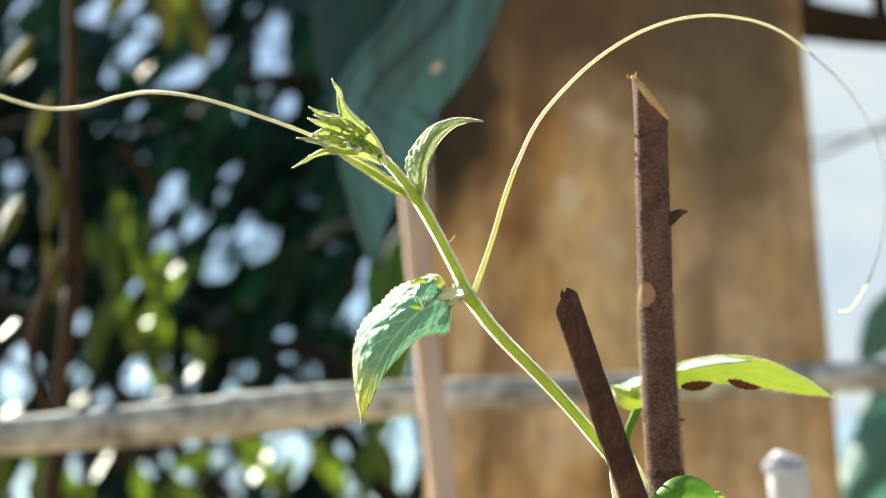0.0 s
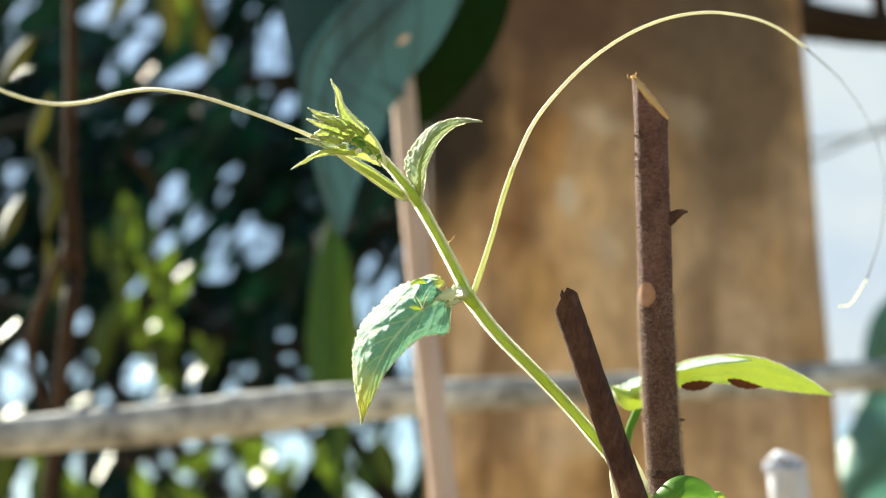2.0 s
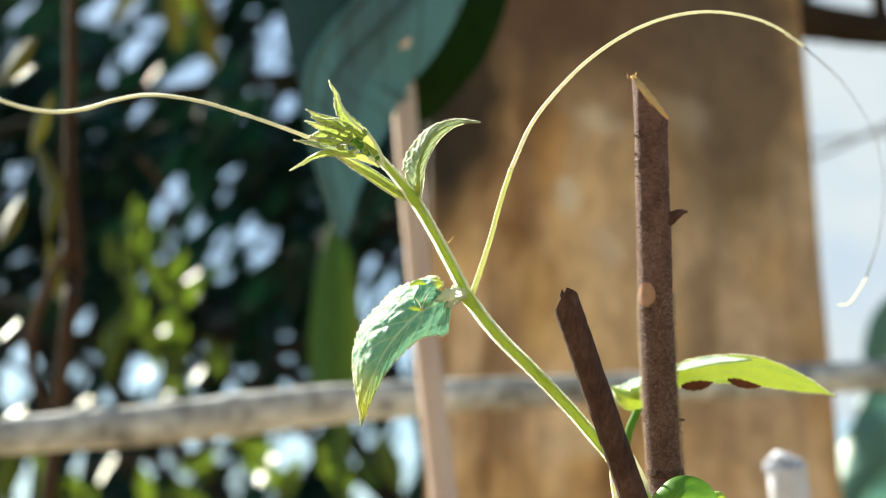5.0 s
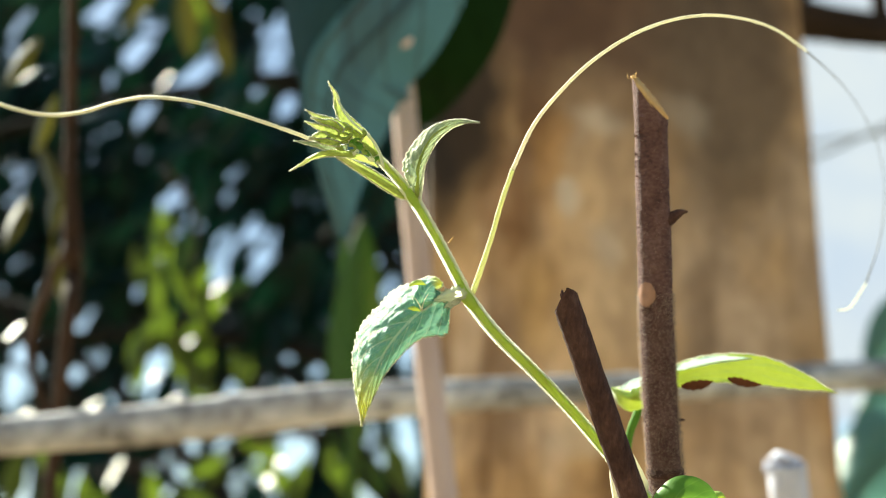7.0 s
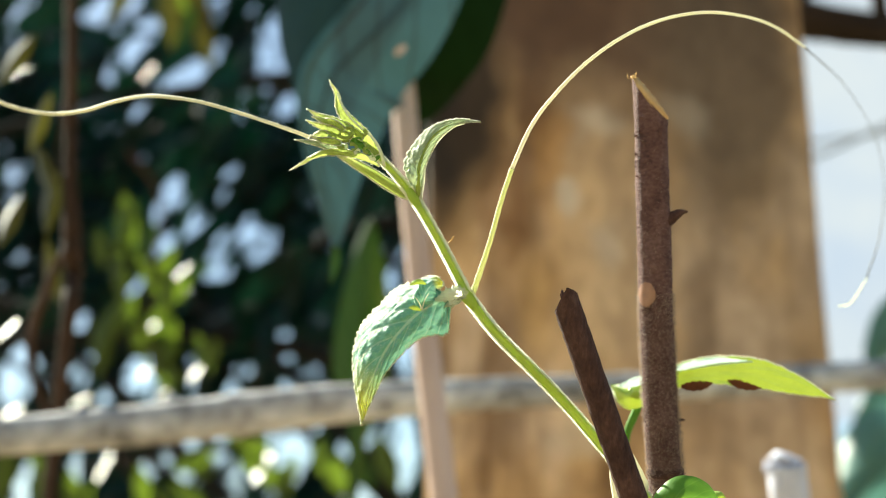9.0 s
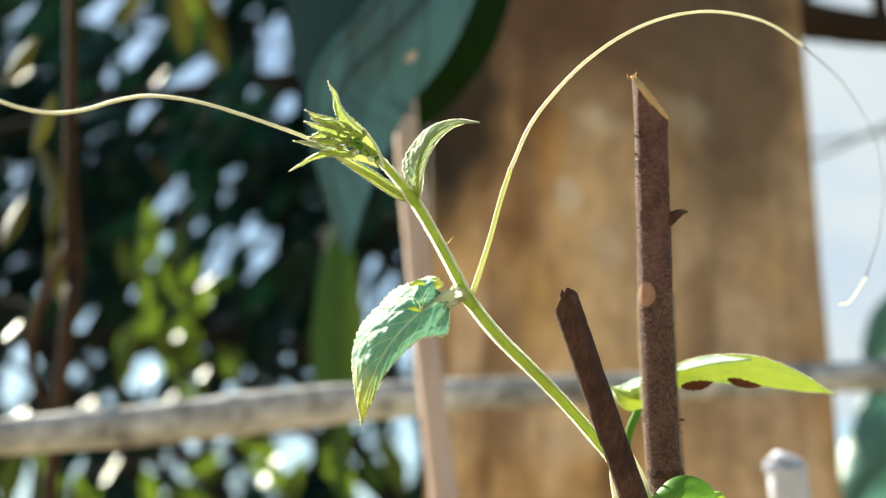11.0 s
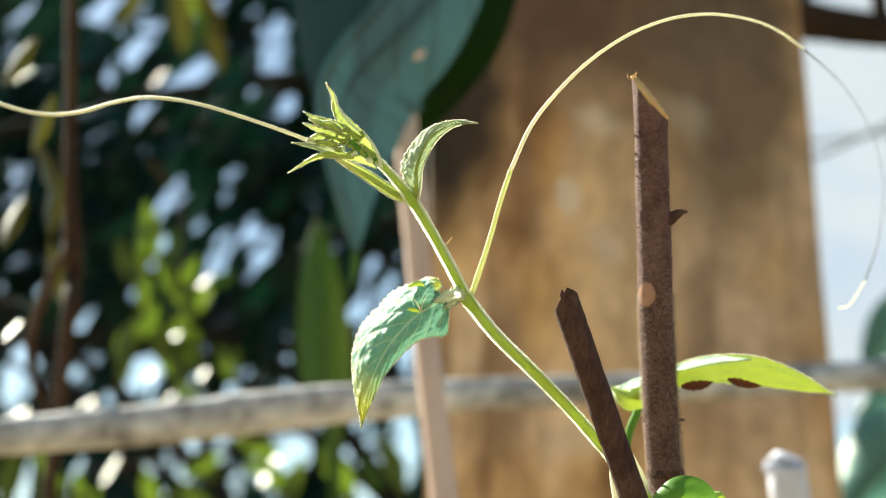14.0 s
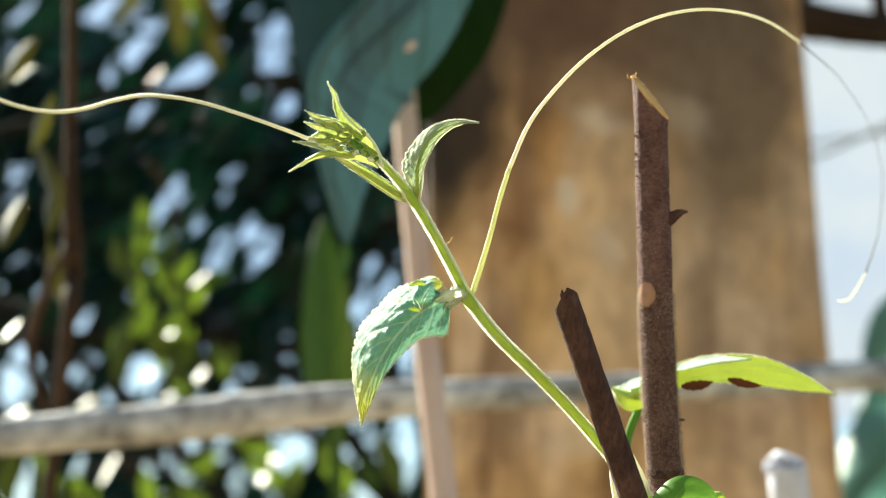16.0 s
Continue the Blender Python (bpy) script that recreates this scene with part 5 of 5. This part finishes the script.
def sunny_spray(parent, x, y, d, rows, label, seed, level=(), skin=SUNNY):
    """A hanging twig with separate sunlit leaves, on a tree or vine; rows: place, length, slant and width of each leaf."""
    rng = random.Random(seed)
    ends = [(x, y, d, 8)] + [(x + (rx - x) * 0.5, y + (ry - y) * 0.5, d, 6) for rx, ry, *_ in rows[len(rows) // 2:len(rows) // 2 + 1]] + [(rows[-1][0], rows[-1][1], d, 4)]
    twig = part("leafy_twig", rod(ends, 20, sides=6), TWIG, parent, label, stance(x, y, d))
    for rx, ry, long, slant, wide in rows:
        dx, dy = math.sin(radians(slant)) * long, math.cos(radians(slant)) * long
        e = rng.uniform(-0.02, 0.02)
        line = [(rx, ry, d, 1, 1, 0, 0), (rx + dx * 0.25, ry + dy * 0.25, d + e * 0.3, wide * 0.7, wide * 0.7, 4, 4), (rx + dx * 0.55, ry + dy * 0.55, d + e * 0.7, wide, wide, 6, 6), (rx + dx * 0.82, ry + dy * 0.82, d + e, wide * 0.5, wide * 0.5, 3, 3), (rx + dx, ry + dy, d + e, 0.5, 0.5, 0, 0)]
        part("leaf", blade([r[:3] + (r[3] * 0.8, r[4] * 0.8) + r[5:] for r in line], 14, 3, seed=seed + int(rx)), skin, twig)
        if d > 1:
            ox, oy, lean, e = rx + rng.uniform(-45, 45), ry + rng.uniform(-30, 60), radians(slant + rng.uniform(-35, 35)), d + rng.uniform(-0.06, 0.08)
            dx, dy, w = math.sin(lean) * long * 0.65, math.cos(lean) * long * 0.65, wide * 0.6
            line = [(ox, oy, e, 1, 1, 0, 0), (ox + dx * 0.3, oy + dy * 0.3, e, w * 0.8, w * 0.8, 3, 3), (ox + dx * 0.6, oy + dy * 0.6, e, w, w, 5, 5), (ox + dx, oy + dy, e, 0.5, 0.5, 0, 0)]
            part("leaf", blade(line, 12, 3, seed=seed + int(rx) + 7), STRAP if rng.random() < 0.4 else SUNNY, twig)
    for spot in level:
        level_leaf(twig, *spot)
    return twig


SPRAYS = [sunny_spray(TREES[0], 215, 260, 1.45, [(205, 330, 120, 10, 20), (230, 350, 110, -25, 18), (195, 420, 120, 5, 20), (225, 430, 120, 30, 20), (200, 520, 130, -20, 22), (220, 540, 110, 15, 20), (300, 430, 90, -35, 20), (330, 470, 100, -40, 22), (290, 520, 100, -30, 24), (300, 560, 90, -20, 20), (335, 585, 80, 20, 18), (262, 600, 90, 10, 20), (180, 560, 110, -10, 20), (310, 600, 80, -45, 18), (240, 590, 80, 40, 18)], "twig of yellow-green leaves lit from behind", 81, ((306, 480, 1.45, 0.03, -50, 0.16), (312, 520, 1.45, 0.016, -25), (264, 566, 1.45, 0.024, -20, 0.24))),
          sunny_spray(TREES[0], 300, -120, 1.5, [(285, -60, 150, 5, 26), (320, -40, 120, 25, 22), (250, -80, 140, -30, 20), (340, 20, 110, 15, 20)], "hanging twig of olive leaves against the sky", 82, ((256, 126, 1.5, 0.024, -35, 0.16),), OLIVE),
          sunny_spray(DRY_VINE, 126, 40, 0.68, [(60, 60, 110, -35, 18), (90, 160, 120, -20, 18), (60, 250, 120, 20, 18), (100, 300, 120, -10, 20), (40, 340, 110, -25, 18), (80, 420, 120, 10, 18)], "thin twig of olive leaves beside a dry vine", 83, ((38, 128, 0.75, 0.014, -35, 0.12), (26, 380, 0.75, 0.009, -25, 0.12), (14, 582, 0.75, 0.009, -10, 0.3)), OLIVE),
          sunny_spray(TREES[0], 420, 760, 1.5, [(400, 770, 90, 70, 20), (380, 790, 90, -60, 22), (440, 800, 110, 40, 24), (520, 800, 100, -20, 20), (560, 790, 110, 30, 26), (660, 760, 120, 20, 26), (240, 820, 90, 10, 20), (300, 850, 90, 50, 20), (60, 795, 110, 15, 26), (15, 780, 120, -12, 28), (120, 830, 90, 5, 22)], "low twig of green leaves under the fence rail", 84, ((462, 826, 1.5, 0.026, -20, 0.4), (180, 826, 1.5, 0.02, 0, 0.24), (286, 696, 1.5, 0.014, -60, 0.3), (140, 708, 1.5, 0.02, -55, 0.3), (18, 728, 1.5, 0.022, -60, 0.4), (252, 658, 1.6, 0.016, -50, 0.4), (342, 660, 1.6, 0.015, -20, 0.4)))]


# ------------------------------------------------------------ what the wind moves
def spin(z):
    return pose(0, 0, 0, 0, 0, z)


def swing(ob, rows):
    """Turns a thing or part about its own foot in the plane across the view; rows: seconds, degrees."""
    m = ob.matrix_basis.copy()
    walk(ob, [(t, m @ spin(a)) for t, a in rows])


def drift(ob, rows, d, turn=0.0, dip=0.0):
    """Shifts a thing sideways and down, with a slight turn; rows: seconds, x, y."""
    m = ob.matrix_basis.copy()
    s = d / 2413
    walk(ob, [(t, Matrix.Translation(RIGHT * x * s - UP * y * s) @ m @ pose(0, 0, 0, dip * y, 0, turn * x)) for t, x, y in rows])


def motions():
    swing(SHOOT["root"], [(0, -0.62), (0.5, -0.62), (1, -0.28), (1.5, -0.42), (2, -0.45), (2.5, -0.12), (3, -0.16), (3.5, 0), (4, -0.36), (4.6, -0.3), (5.2, -0.1), (5.8, -0.25), (6.5, -0.04), (7, -0.04), (7.5, 0), (8, -0.16), (8.5, -0.36), (9, -0.25), (9.6, -0.1), (10.2, -0.2), (10.8, 0.0), (11.5, -0.04), (12, -0.16), (12.5, -0.42), (13, -0.13), (13.5, 0.17), (14, 0.3), (14.5, 0.06), (15, -0.25), (15.5, 0.32), (16, 0.06)])
    swing(SHOOT["arc"], [(0, -0.69), (0.5, -0.41), (1, 0.54), (1.5, -0.22), (2, -0.07), (2.5, -0.22), (3, -0.9), (3.5, 0), (4, -0.11), (4.6, -0.6), (5.2, 0.1), (5.8, -0.5), (6.5, -0.4), (7, -0.95), (7.5, -0.28), (8, -0.34), (8.5, -1.22), (9, -0.16), (9.6, -0.7), (10.2, 0.1), (10.8, -0.3), (11.5, 0.85), (12, -0.2), (12.5, 0.19), (13, -0.64), (13.5, -1.05), (14, -0.84), (14.5, -1.42), (15, -1.0), (15.5, -1.26), (16, 0.39)])
    swing(SHOOT["wave"], [(0, 0.91), (0.5, -0.28), (1, 0.55), (1.5, 0.75), (2, -0.36), (2.5, 0.71), (3, 0.43), (3.5, 0), (4, 0.59), (4.6, 0.2), (5.2, 0.8), (5.8, 0.3), (6.5, 0.32), (7, 1.11), (7.5, 1.58), (8, 0.24), (8.5, 0.59), (9, 1.26), (9.6, 0.6), (10.2, 1.2), (10.8, 0.6), (11.5, 0.71), (12, 1.82), (12.5, 0.75), (13, 0.16), (13.5, 1.5), (14, 0.36), (14.5, 1.03), (15, 1.07), (15.5, 2.49), (16, 0.24)])
    swing(SIDE_LEAF, [(0, -3.2), (0.5, -3.4), (1, -1.4), (1.5, -1.4), (2, -2.6), (2.5, -1.0), (3, -2.2), (3.5, 0), (4, -2.8), (4.6, -1.6), (5.2, -2.6), (5.8, -1.2), (6.5, -1.4), (7, -1.2), (7.5, -2.0), (8, -1.8), (8.5, -4.6), (9, -3.6), (9.6, -1.6), (10.2, -2.8), (10.8, -1.8), (11.5, -2.8), (12, -1.8), (12.5, -3.2), (13, -1.8), (13.5, -2.8), (14, -2.0), (14.5, -3.4), (15, -4.0), (15.5, -2.4), (16, -1.8)])
    leaf = [(0, 52, 33), (0.5, 34, 22), (1, -5, -6), (1.5, 18, 6), (2, -6, -16), (2.5, -5, -4), (3, -6, -24), (3.5, 0, 0), (4, 25, 33), (4.6, 8, 10), (5.2, -4, -12), (5.8, 8, 4), (6.5, -1, -3), (7, 0, -10), (7.5, 0, -3), (8, -17, -24), (8.5, 41, 39), (9, -12, 3), (9.6, 2, 0), (10.2, 18, 16), (10.8, 4, 10),
            (11.5, 17, 33), (12, 5, 2), (12.5, 18, 13), (13, 38, 34), (13.5, 25, 33), (14, 22, 11), (14.5, 25, 19), (15, 37, 36), (15.5, 28, 25), (16, 6, -4)]
    drift(BIG, leaf, 0.54)
    drift(SHADED_HALF, leaf, 0.56)
    behind = [(0, -40, 0), (0.5, -40, 0), (1, -10, 0), (1.5, 12, 3), (2, 8, -3), (2.5, 2, 0), (3, 0, -4), (3.5, 0, 0), (4, 8, 6), (4.6, 6, 2), (5.2, 0, -4), (5.8, 14, 0), (6.5, 25, 2), (7, 10, -2), (7.5, -18, -3), (8, -10, -5), (8.5, -45, 4), (9, -2, 0), (9.6, 4, 0), (10.2, -6, 3), (10.8, 2, 2),
              (11.5, 5, 4), (12, 0, 0), (12.5, -8, 2), (13, -14, 4), (13.5, 0, 4), (14, 15, 2), (14.5, 28, 4), (15, 5, 4), (15.5, -8, 2), (16, 0, -1)]
    drift(SECOND, behind, 0.62)
    strap = [(0, 130), (0.5, 115), (1, 78), (1.5, 72), (2, 28), (2.5, 12), (3, 8), (3.5, 0), (4, 22), (4.6, 40), (5.2, 30), (5.8, 50), (6.5, 66), (7, 72), (7.5, 48), (8, 60), (8.5, 110), (9, 84), (9.6, 60), (10.2, 70), (10.8, 45), (11.5, 32), (12, 32), (12.5, 38), (13, 46), (13.5, 32), (14, 8), (14.5, -20), (15, -4), (15.5, 8), (16, 16)]
    swing(STRAP_LEAF, [(t, -math.degrees(x / 560)) for t, x in strap])
    gust = [(0, 0), (0.5, -40), (1, -5), (1.5, 50), (2, 12), (2.5, -4), (3, -9), (3.5, 0), (4, 23), (4.6, 45), (5.2, 20), (5.8, 8), (6.5, 26), (7, 75), (7.5, 73), (8, 24), (8.5, 53), (9, 12), (9.6, 0), (10.2, 30), (10.8, 50), (11.5, 59), (12, 39), (12.5, 20), (13, 22), (13.5, 59), (14, 51), (14.5, 40), (15, 34), (15.5, 36), (16, 42)]
    for ob, share, d in ((SPRAYS[0], 1.0, 1.45), (SPRAYS[1], 0.5, 1.5), (SPRAYS[2], 0.15, 0.68), (SPRAYS[3], 0.3, 1.5), (TREES[0].children[0], 0.25, 2.0), (TREES[1].children[0], 0.12, 3.1)):
        drift(ob, [(t, x * share, 0.45 * x * share) for t, x in gust], d)
    for ob, share, d in zip(CORNER, (0.15, -0.15, 0.1), (1.3, 1.4, 1.5)):
        drift(ob, [(t, x * share, y * share) for t, x, y in leaf], d)


motions()
